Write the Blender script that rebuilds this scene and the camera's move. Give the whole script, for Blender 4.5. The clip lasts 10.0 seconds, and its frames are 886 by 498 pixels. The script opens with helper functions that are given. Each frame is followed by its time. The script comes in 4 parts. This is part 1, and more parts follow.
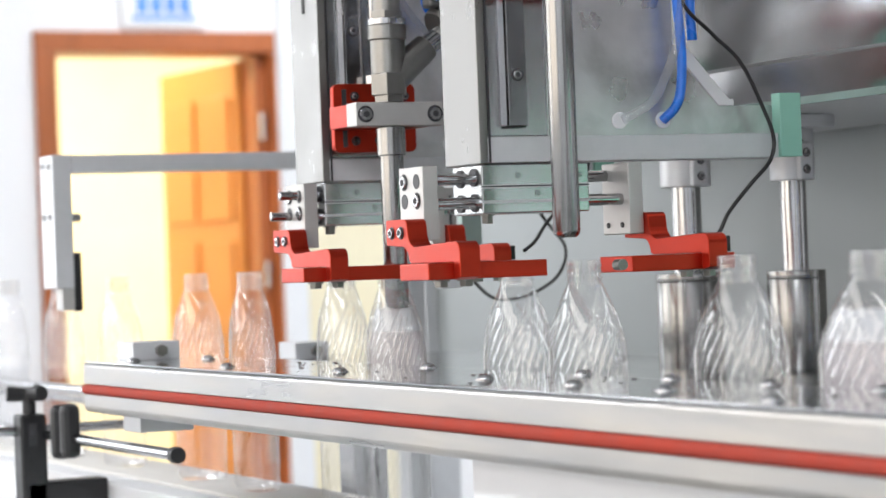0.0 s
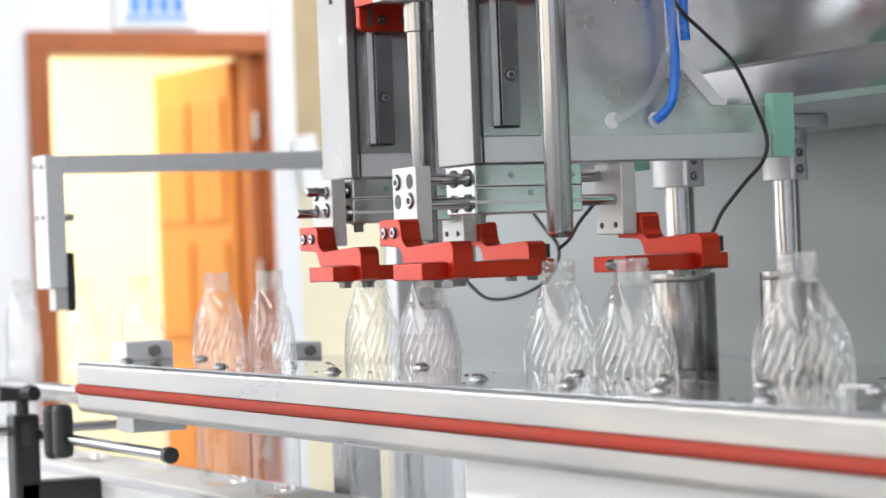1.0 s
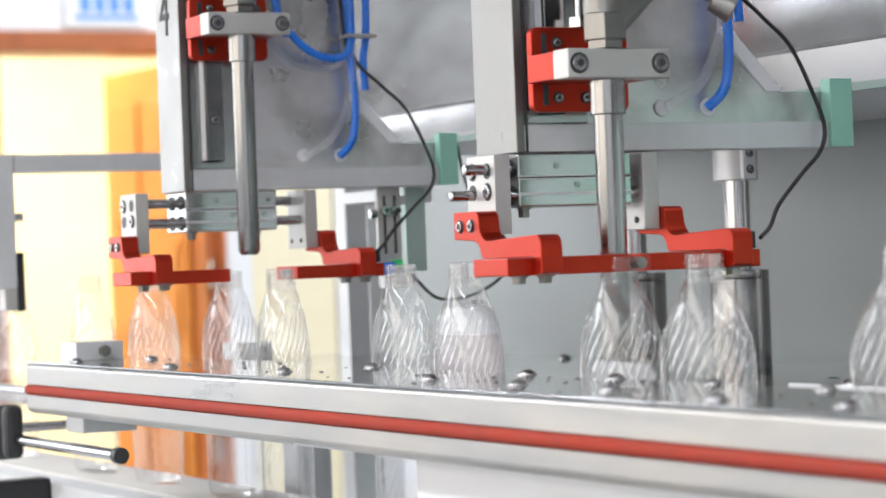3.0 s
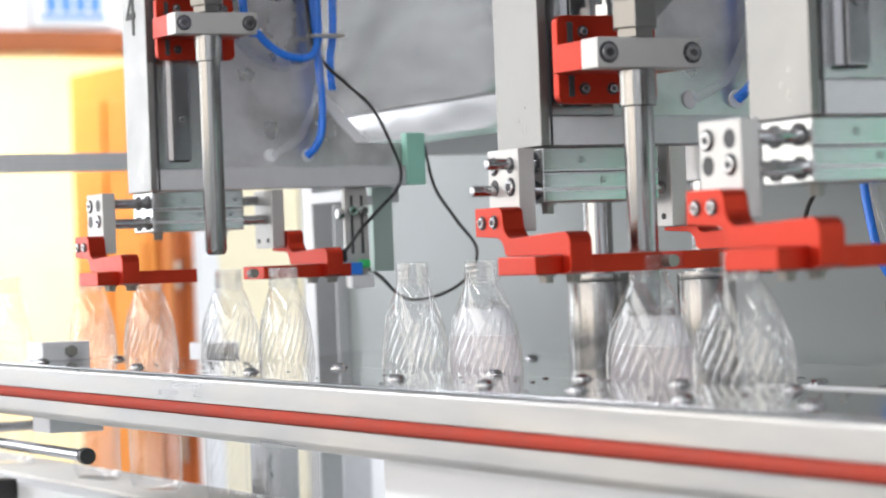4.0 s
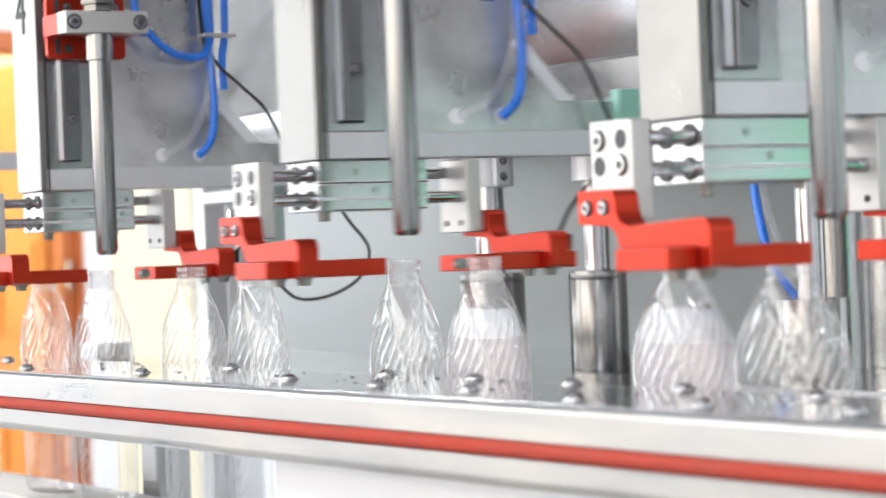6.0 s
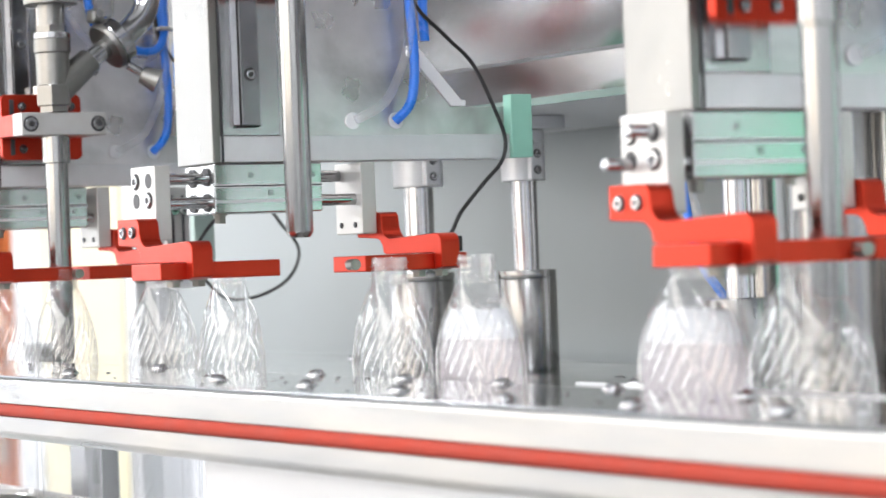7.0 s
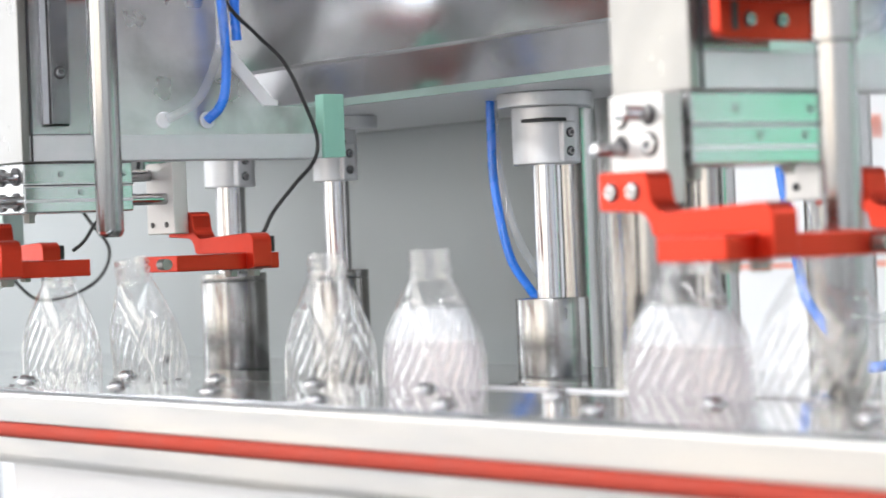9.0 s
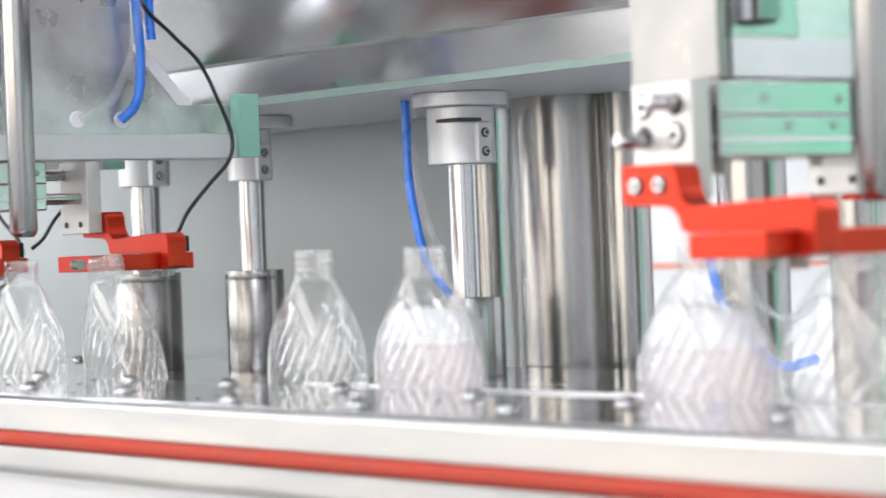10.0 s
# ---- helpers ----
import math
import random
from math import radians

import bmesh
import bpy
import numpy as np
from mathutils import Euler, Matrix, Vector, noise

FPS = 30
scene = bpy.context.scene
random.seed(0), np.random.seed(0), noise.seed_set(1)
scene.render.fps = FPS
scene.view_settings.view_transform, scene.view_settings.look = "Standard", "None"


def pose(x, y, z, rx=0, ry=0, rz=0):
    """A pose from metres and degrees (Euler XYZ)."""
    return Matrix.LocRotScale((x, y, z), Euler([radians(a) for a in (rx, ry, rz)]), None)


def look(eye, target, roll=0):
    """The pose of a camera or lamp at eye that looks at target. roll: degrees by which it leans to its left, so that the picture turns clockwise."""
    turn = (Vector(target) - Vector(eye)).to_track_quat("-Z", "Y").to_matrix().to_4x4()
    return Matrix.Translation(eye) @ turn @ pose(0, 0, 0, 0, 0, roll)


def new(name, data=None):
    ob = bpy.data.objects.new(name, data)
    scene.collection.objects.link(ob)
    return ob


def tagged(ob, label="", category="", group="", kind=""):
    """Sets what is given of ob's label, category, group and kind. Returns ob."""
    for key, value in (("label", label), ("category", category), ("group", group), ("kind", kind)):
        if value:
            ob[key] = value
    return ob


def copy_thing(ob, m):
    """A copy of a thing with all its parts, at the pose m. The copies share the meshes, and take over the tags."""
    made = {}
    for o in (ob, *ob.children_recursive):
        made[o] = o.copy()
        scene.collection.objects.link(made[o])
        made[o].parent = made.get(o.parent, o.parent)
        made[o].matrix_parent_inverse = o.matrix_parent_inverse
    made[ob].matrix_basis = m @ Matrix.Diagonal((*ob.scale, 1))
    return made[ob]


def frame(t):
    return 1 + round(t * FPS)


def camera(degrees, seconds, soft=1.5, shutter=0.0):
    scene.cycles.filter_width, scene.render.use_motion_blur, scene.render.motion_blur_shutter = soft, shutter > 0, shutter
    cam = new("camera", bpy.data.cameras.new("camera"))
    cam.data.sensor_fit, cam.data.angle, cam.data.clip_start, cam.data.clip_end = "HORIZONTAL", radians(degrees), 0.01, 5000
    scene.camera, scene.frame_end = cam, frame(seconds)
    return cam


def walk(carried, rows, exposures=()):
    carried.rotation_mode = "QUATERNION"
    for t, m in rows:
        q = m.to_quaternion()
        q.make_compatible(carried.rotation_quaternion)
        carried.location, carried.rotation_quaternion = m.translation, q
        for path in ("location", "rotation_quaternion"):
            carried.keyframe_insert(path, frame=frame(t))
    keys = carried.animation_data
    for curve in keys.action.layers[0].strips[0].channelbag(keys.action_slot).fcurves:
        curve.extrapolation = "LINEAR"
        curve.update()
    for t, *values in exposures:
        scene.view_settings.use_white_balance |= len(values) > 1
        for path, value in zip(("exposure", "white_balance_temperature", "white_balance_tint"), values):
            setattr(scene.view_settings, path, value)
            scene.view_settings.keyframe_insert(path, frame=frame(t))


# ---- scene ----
# ---- camera ----
PAN = [(0, 0), (0.5, -4.5), (1, -12), (1.5, -25), (2, -48), (2.5, -71), (2.7, -82), (3.8, -145), (4, -157), (4.5, -187),
       (5, -230), (5.5, -286), (5.7, -311), (6.8, -446), (7, -472), (7.5, -540), (8, -627), (8.5, -713), (9, -804),
       (9.5, -875), (10, -954)]
cam = camera(20.206, 10.0, soft=1.5, shutter=0.5)
cam.data.dof.use_dof, cam.data.dof.focus_distance, cam.data.dof.aperture_fstop = True, 2.1, 9.0
START = (Matrix.Translation((2.3692, -0.9552, 1.1296)) @ Matrix.Rotation(1.12437, 4, "Z")
         @ Matrix.Rotation(math.pi / 2 + 0.004996, 4, "X") @ Matrix.Rotation(-0.038273, 4, "Z"))
walk(cam, [(t, START @ Matrix.Rotation(s / 4400.0, 4, "Y")) for t, s in PAN],
     [(0, -0.39), (2.5, -0.38), (4, -0.32), (4.5, -0.21), (5, -0.15), (5.5, -0.09), (7, 0.13), (7.5, 0.15), (9, 0.08), (10, 0.06)])

# ---- world and lights ----
world = bpy.data.worlds.new("world")
scene.world = world
world.use_nodes = True
sky = world.node_tree.nodes.new("ShaderNodeTexSky")
sky.sky_type, sky.sun_disc, sky.sun_elevation, sky.sun_rotation = "NISHITA", False, radians(40), radians(200)
world.node_tree.links.new(sky.outputs[0], world.node_tree.nodes["Background"].inputs[0])
world.node_tree.nodes["Background"].inputs[1].default_value = 0.06


def area(name, eye, target, sx, sy, watts, col):
    d = bpy.data.lights.new(name, "AREA")
    d.shape, d.size, d.size_y, d.energy, d.color = "RECTANGLE", sx, sy, watts, col
    ob = new(name, d)
    ob.matrix_world = look(eye, target)
    return ob


# unseen lamp behind the camera, added to light the faces toward -y
area("added_window_light", (1.2, -4.9, 1.9), (1.2, 0, 1.6), 5.0, 1.9, 108, (1.0, 0.89, 0.79))
# second unseen lamp, added to brighten the grey panel by reflection
area("added_window_light", (-4.4, -4.9, 1.9), (-4.4, 0, 1.6), 4.4, 1.9, 118, (1.0, 0.95, 0.89))
# unseen ceiling lamps, watts set row by row; the last brightens +x faces
for lx, watts in ((-5.0, 112), (-1.3, 105), (1.8, 76), (4.3, 80)):
    for ly in (-2.6, 2.6):
        area("unseen_ceiling_light", (lx, ly, 3.25), (lx, ly, 0), 1.9, 0.5, watts, (0.93, 0.96, 1.0))
# unseen west lamp, added so the left column reflects bright bluish light
area("added_window_light", (-7.1, -2.6, 1.75), (0, -2.6, 1.75), 1.5, 1.6, 54, (0.92, 0.96, 1.0))
area("side_room_light", (-8.6, 2.3, 2.9), (-8.6, 2.3, 0), 1.8, 1.8, 290, (1.0, 0.9, 0.68))


# ---- materials ----
def mat(name, col, rough=0.5, metal=0.0, var=0.12, scale=30.0, bump=0.0, stretch=(1, 1, 1), coat=0.0, rvar=0.12, second=None, stain=0.0, spots=14.0):
    m = bpy.data.materials.new(name)
    m.use_nodes = True
    nt = m.node_tree
    b = nt.nodes["Principled BSDF"]
    tc = nt.nodes.new("ShaderNodeTexCoord")
    mp = nt.nodes.new("ShaderNodeMapping")
    mp.inputs["Scale"].default_value = stretch
    nt.links.new(tc.outputs["Object"], mp.inputs[0])
    n1 = nt.nodes.new("ShaderNodeTexNoise")
    n1.inputs["Scale"].default_value, n1.inputs["Detail"].default_value = scale, 6
    nt.links.new(mp.outputs[0], n1.inputs[0])
    n2 = nt.nodes.new("ShaderNodeTexNoise")
    n2.inputs["Scale"].default_value, n2.inputs["Detail"].default_value = scale * 0.14, 3
    nt.links.new(tc.outputs["Object"], n2.inputs[0])
    avg = nt.nodes.new("ShaderNodeMath")
    avg.operation = "ADD"
    nt.links.new(n1.outputs[0], avg.inputs[0])
    nt.links.new(n2.outputs[0], avg.inputs[1])
    ramp = nt.nodes.new("ShaderNodeValToRGB")
    lo, hi = ramp.color_ramp.elements
    lo.position, hi.position = 0.3, 0.7
    half = nt.nodes.new("ShaderNodeMath")
    half.operation, half.inputs[1].default_value = "MULTIPLY", 0.5
    nt.links.new(avg.outputs[0], half.inputs[0])
    c2 = second or [c * (1 - 2 * var) for c in col]
    lo.color, hi.color = (*c2, 1), (*[min(1, c * (1 + var * 0.4)) for c in col], 1)
    nt.links.new(half.outputs[0], ramp.inputs[0])
    if stain:
        # dark smears and splashes of dried liquid
        n3 = nt.nodes.new("ShaderNodeTexNoise")
        n3.inputs["Scale"].default_value, n3.inputs["Detail"].default_value, n3.inputs["Distortion"].default_value = spots, 5, 0.6
        nt.links.new(mp.outputs[0], n3.inputs[0])
        edge = nt.nodes.new("ShaderNodeMapRange")
        edge.inputs["From Min"].default_value, edge.inputs["From Max"].default_value = 0.50, 0.76
        edge.inputs["To Max"].default_value = stain
        nt.links.new(n3.outputs[0], edge.inputs[0])
        mix = nt.nodes.new("ShaderNodeMix")
        mix.data_type = "RGBA"
        mix.inputs["B"].default_value = (0.09, 0.088, 0.085, 1)
        nt.links.new(edge.outputs[0], mix.inputs["Factor"])
        nt.links.new(ramp.outputs[0], mix.inputs["A"])
        nt.links.new(mix.outputs["Result"], b.inputs["Base Color"])
    else:
        nt.links.new(ramp.outputs[0], b.inputs["Base Color"])
    mr = nt.nodes.new("ShaderNodeMapRange")
    mr.inputs["From Min"].default_value, mr.inputs["From Max"].default_value = 0.3, 0.7
    mr.inputs["To Min"].default_value, mr.inputs["To Max"].default_value = max(0.02, rough - rvar), min(1, rough + rvar)
    nt.links.new(half.outputs[0], mr.inputs[0])
    nt.links.new(mr.outputs[0], b.inputs["Roughness"])
    b.inputs["Metallic"].default_value = metal
    b.inputs["Coat Weight"].default_value = coat
    if bump:
        bp = nt.nodes.new("ShaderNodeBump")
        bp.inputs["Strength"].default_value, bp.inputs["Distance"].default_value = bump, 0.0006
        nt.links.new(n1.outputs[0], bp.inputs["Height"])
        nt.links.new(bp.outputs[0], b.inputs["Normal"])
    return m


def clear(name, tint, gloss=0.55, haze=0.05, hazecol=(0.9, 0.92, 0.95), rough=0.04, bend=0.0, relief=False, bump=0.0):
    """Thin clear plastic: what lies behind shows through, edges shine."""
    m = bpy.data.materials.new(name)
    m.use_nodes = True
    nt = m.node_tree
    nt.nodes.remove(nt.nodes["Principled BSDF"])
    out = nt.nodes["Material Output"]
    tr, gl, df = (nt.nodes.new("ShaderNodeBsdf" + k) for k in ("Transparent", "Glossy", "Diffuse"))
    tr.inputs[0].default_value, df.inputs[0].default_value = (*tint, 1), (*hazecol, 1)
    gl.inputs["Roughness"].default_value = rough
    fr = nt.nodes.new("ShaderNodeLayerWeight")
    fr.inputs[0].default_value = 0.35
    pw = nt.nodes.new("ShaderNodeMath")
    pw.operation, pw.inputs[1].default_value = "POWER", 2.2
    nt.links.new(fr.outputs["Facing"], pw.inputs[0])
    k = nt.nodes.new("ShaderNodeMapRange")
    k.inputs["To Min"].default_value, k.inputs["To Max"].default_value = 0.05 * gloss * 2, gloss
    nt.links.new(pw.outputs[0], k.inputs[0])
    m1, m2 = nt.nodes.new("ShaderNodeMixShader"), nt.nodes.new("ShaderNodeMixShader")
    m1.inputs[0].default_value = haze
    if bend:
        rf, m0 = nt.nodes.new("ShaderNodeBsdfRefraction"), nt.nodes.new("ShaderNodeMixShader")
        rf.inputs["IOR"].default_value, rf.inputs["Roughness"].default_value = 1.4, 0.02
        m0.inputs[0].default_value = bend
        nt.links.new(tr.outputs[0], m0.inputs[1])
        nt.links.new(rf.outputs[0], m0.inputs[2])
        nt.links.new(m0.outputs[0], m1.inputs[1])
    else:
        nt.links.new(tr.outputs[0], m1.inputs[1])
    if relief:
        # whiter haze on ribs and ridges imitates their glints; they also bend the light
        at = nt.nodes.new("ShaderNodeAttribute")
        at.attribute_name = "relief"
        for target, low, high in ((m1, haze, haze + 0.31), (m0, 0.0, bend)):
            mr = nt.nodes.new("ShaderNodeMapRange")
            mr.inputs["To Min"].default_value, mr.inputs["To Max"].default_value = low, high
            nt.links.new(at.outputs["Fac"], mr.inputs[0])
            nt.links.new(mr.outputs[0], target.inputs[0])
    if bump:
        nz, bp, tc = nt.nodes.new("ShaderNodeTexNoise"), nt.nodes.new("ShaderNodeBump"), nt.nodes.new("ShaderNodeTexCoord")
        nz.inputs["Scale"].default_value, nz.inputs["Detail"].default_value = 150, 3
        bp.inputs["Strength"].default_value, bp.inputs["Distance"].default_value = bump, 0.002
        nt.links.new(tc.outputs["Object"], nz.inputs[0])
        nt.links.new(nz.outputs[0], bp.inputs["Height"])
        nt.links.new(bp.outputs[0], gl.inputs["Normal"])
        nt.links.new(bp.outputs[0], fr.inputs["Normal"])
    tl, mh = nt.nodes.new("ShaderNodeBsdfTranslucent"), nt.nodes.new("ShaderNodeMixShader")
    tl.inputs[0].default_value = (*hazecol, 1)
    nt.links.new(df.outputs[0], mh.inputs[1])
    nt.links.new(tl.outputs[0], mh.inputs[2])
    nt.links.new(mh.outputs[0], m1.inputs[2])
    nt.links.new(k.outputs[0], m2.inputs[0])
    nt.links.new(m1.outputs[0], m2.inputs[1])
    nt.links.new(gl.outputs[0], m2.inputs[2])
    nt.links.new(m2.outputs[0], out.inputs[0])
    return m


ALU = mat("brushed_aluminium", (0.275, 0.271, 0.264), 0.34, 0.8, 0.06, 60, 0.08, (1, 1, 1))
ALUW = mat("bead_blasted_aluminium", (0.56, 0.55, 0.535), 0.45, 0.55, 0.05, 90, 0.12)
ALUGREY = mat("anodised_grey_aluminium", (0.66, 0.67, 0.69), 0.42, 0.35, 0.05, 80, 0.06)
STEEL = mat("stainless_sheet", (0.57, 0.57, 0.575), 0.21, 1.0, 0.16, 7, 0.015, (1, 1, 3), rvar=0.1, stain=0.35, spots=5)
SHEET = mat("smudged_stainless_sheet", (0.82, 0.805, 0.82), 0.29, 0.75, 0.10, 26, 0, (1, 1, 1), rvar=0.04, second=(0.56, 0.56, 0.56), stain=0.6, spots=9)
CYL = mat("smooth_anodised_aluminium", (0.50, 0.51, 0.51), 0.21, 0.85, 0.03, 60, 0, rvar=0.02)
BOLT = mat("zinc_plated_bolt", (0.30, 0.29, 0.27), 0.42, 1.0, 0.1, 150)
NUT = mat("wet_stainless_nut", (0.42, 0.42, 0.43), 0.2, 1.0, 0.1, 200)
FASCIA = mat("satin_stainless_bar", (0.51, 0.48, 0.435), 0.33, 0.92, 0.06, 26, 0.1, (0.25, 1, 2.5), rvar=0.14, second=(0.38, 0.388, 0.40), stain=0.12, spots=20)
DECK = mat("polished_deck", (0.42, 0.43, 0.44), 0.09, 1.0, 0.1, 20, 0.02, rvar=0.05)
CHROME = mat("chrome", (0.45, 0.45, 0.46), 0.15, 1.0, 0.04, 30, 0, rvar=0.04)
TUBE = mat("polished_tube", (0.34, 0.338, 0.332), 0.24, 1.0, 0.06, 40, 0.02, (1, 1, 0.1), rvar=0.06)
CAST = mat("cast_stainless", (0.29, 0.284, 0.27), 0.38, 1.0, 0.08, 120, 0.3)
RED = mat("red_anodised", (0.47, 0.034, 0.014), 0.36, 0.82, 0.06, 70, 0.08, rvar=0.07)
STRIPE = mat("red_silicone_cord", (0.36, 0.032, 0.013), 0.8, 0.0, 0.1, 40, 0.2)
DARK = mat("dark_edge", (0.05, 0.05, 0.055), 0.5, 0.2, 0.2, 60)
RAILM = mat("hardened_rail_steel", (0.3, 0.3, 0.31), 0.22, 1.0, 0.1, 50)
BLACK = mat("black_plastic", (0.018, 0.018, 0.02), 0.42, 0.0, 0.2, 90, 0.15)
BLUE = mat("blue_air_hose", (0.02, 0.22, 0.9), 0.3, 0.0, 0.08, 40, coat=0.3)
TEAL = mat("teal_green", (0.30, 0.59, 0.48), 0.45, 0.2, 0.05, 40)
EDGEGREEN = mat("grey_green_edge", (0.24, 0.33, 0.30), 0.5, 0.2, 0.08, 30)
GREYWALL = mat("grey_cabinet_panel", (0.27, 0.293, 0.295), 0.36, 0.12, 0.05, 6, 0.0, rvar=0.06)
PLATEUND = mat("light_grey_plate", (0.72, 0.73, 0.74), 0.45, 0.2, 0.04, 10)
WHITE = mat("white_paint", (0.82, 0.83, 0.85), 0.6, 0, 0.03, 5)
WALLP = mat("white_wall_paint", (0.84, 0.85, 0.88), 0.75, 0, 0.03, 3, 0.1)
CREAM = mat("cream_paint", (0.88, 0.80, 0.58), 0.6, 0, 0.05, 4)
TAN = mat("tan_board", (0.50, 0.38, 0.22), 0.6, 0, 0.1, 5)
WOOD = mat("orange_wood", (0.60, 0.22, 0.045), 0.38, 0, 0.14, 12, 0.05, (4, 4, 0.35))
WOODD = mat("red_brown_wood", (0.42, 0.12, 0.035), 0.38, 0, 0.16, 12, 0.05, (4, 4, 0.35))
FLOORM = mat("grey_epoxy_floor", (0.23, 0.233, 0.23), 0.3, 0, 0.12, 2.5)
BELT = mat("white_belt", (0.8, 0.78, 0.74), 0.5, 0, 0.06, 50, 0.2)
PET = clear("clear_bottle_plastic", (0.985, 0.985, 0.988), 0.68, 0.028, (1.0, 0.985, 0.975), rough=0.03, bend=0.2, relief=True, bump=0.14)
PETNECK = clear("bottle_neck_plastic", (0.985, 0.985, 0.985), 0.75, 0.03, (1.0, 0.99, 0.98), bend=0.06)
HOSE = clear("clear_hose", (0.96, 0.97, 0.98), 0.45, 0.16, (0.97, 0.97, 0.98))
GLASS = clear("window_glass", (0.96, 0.97, 0.97), 0.5, 0.0)
LIQ = clear("thin_liquid", (0.96, 0.945, 0.955), 0.2, 0.46, (0.90, 0.845, 0.87))
FOAM = clear("white_foam", (0.95, 0.95, 0.97), 0.15, 0.74, (0.84, 0.86, 0.88), 0.3)
SIGNB = mat("blue_print", (0.12, 0.32, 0.85), 0.5)
SIGNR = mat("orange_red_print", (0.85, 0.16, 0.05), 0.5)
INK = mat("black_ink", (0.03, 0.03, 0.03), 0.6)
# glow of the added panel that tints the heads green
GLOWG = bpy.data.materials.new("green_reflection_glow")
GLOWG.use_nodes = True
GLOWG.node_tree.nodes["Principled BSDF"].inputs["Base Color"].default_value = (0.02, 0.4, 0.2, 1)
GLOWG.node_tree.nodes["Principled BSDF"].inputs["Emission Color"].default_value = (0.01, 1.0, 0.48, 1)
GLOWG.node_tree.nodes["Principled BSDF"].inputs["Emission Strength"].default_value = 0.92
PALEGREEN = mat("pale_grey_green", (0.42, 0.53, 0.49), 0.45, 0.3, 0.05, 40)
GREENLED = mat("green_plastic", (0.05, 0.7, 0.2), 0.4)


# ---- mesh helpers ----
def part(name, bm, material, parent=None, label="", smooth=False):
    me = bpy.data.meshes.new(name)
    bm.to_mesh(me)
    bm.free()
    me.materials.append(material)
    if smooth:
        for p in me.polygons:
            p.use_smooth = True
        me.set_sharp_from_angle(angle=radians(42))
    ob = new(name, me)
    if parent is not None:
        ob.parent = parent
    if label:
        ob["label"] = label
    return ob


def empty(name, at, label, category, group="", kind=""):
    ob = new(name)
    ob.location = at
    return tagged(ob, label, category, group, kind)


def box(x0, x1, y0, y1, z0, z1, bevel=0.0008, bm=None):
    made = bmesh.new()
    bmesh.ops.create_cube(made, size=1)
    for v in made.verts:
        v.co = ((x0 + x1) / 2 + v.co.x * (x1 - x0), (y0 + y1) / 2 + v.co.y * (y1 - y0), (z0 + z1) / 2 + v.co.z * (z1 - z0))
    if bevel:
        bmesh.ops.bevel(made, geom=made.edges[:], offset=bevel, segments=2, affect="EDGES", profile=0.5)
    return join(bm, made)


def join(bm, made):
    if bm is None:
        return made
    me = bpy.data.meshes.new("tmp")
    made.to_mesh(me)
    made.free()
    bm.from_mesh(me)
    bpy.data.meshes.remove(me)
    return bm


def rod(a, b, r, seg=28, r2=None, bm=None, bevel=0.0):
    """A round bar from a to b."""
    a, b = Vector(a), Vector(b)
    made = bmesh.new()
    bmesh.ops.create_cone(made, cap_ends=True, segments=seg, radius1=r, radius2=r if r2 is None else r2, depth=(b - a).length)
    if bevel:
        bmesh.ops.bevel(made, geom=[e for e in made.edges if all(abs(abs(v.co.z) - (b - a).length / 2) < 1e-6 for v in e.verts)],
                        offset=bevel, segments=2, affect="EDGES", profile=0.5)
    m = Matrix.Translation((a + b) / 2) @ (b - a).to_track_quat("Z", "Y").to_matrix().to_4x4()
    bmesh.ops.transform(made, matrix=m, verts=made.verts)
    return join(bm, made)


def lathe(profile, seg=32, at=(0, 0, 0), bm=None):
    """A body turned round z from (radius, z) pairs."""
    made = bmesh.new()
    rings = [[made.verts.new((at[0] + r * math.cos(2 * math.pi * i / seg), at[1] + r * math.sin(2 * math.pi * i / seg), at[2] + z))
              for i in range(seg)] for r, z in profile]
    for p, q in zip(rings, rings[1:]):
        for i in range(seg):
            made.faces.new((p[i], p[(i + 1) % seg], q[(i + 1) % seg], q[i]))
    made.faces.new(rings[0][::-1])
    made.faces.new(rings[-1])
    return join(bm, made)


def slab(outline, axis, lo, hi, bevel=0.0008):
    """A plate with that outline: (x, z) pairs pushed along y, or (y, z) pairs pushed along x."""
    made = bmesh.new()
    pt = (lambda p, d: (p[0], d, p[1])) if axis == "y" else (lambda p, d: (d, p[0], p[1]))
    f = made.faces.new([made.verts.new(pt(p, lo)) for p in outline])
    ext = bmesh.ops.extrude_face_region(made, geom=[f])
    dv = (0, hi - lo, 0) if axis == "y" else (hi - lo, 0, 0)
    bmesh.ops.translate(made, vec=dv, verts=[v for v in ext["geom"] if isinstance(v, bmesh.types.BMVert)])
    bmesh.ops.recalc_face_normals(made, faces=made.faces)
    if bevel:
        es = [e for e in made.edges if e.calc_face_angle(0) > 1.2]
        bmesh.ops.bevel(made, geom=es, offset=bevel, segments=2, affect="EDGES", profile=0.5)
    return made


def arc(cx, cy, r, a0, a1, n=6):
    return [(cx + r * math.cos(radians(a0 + (a1 - a0) * i / n)), cy + r * math.sin(radians(a0 + (a1 - a0) * i / n))) for i in range(n + 1)]


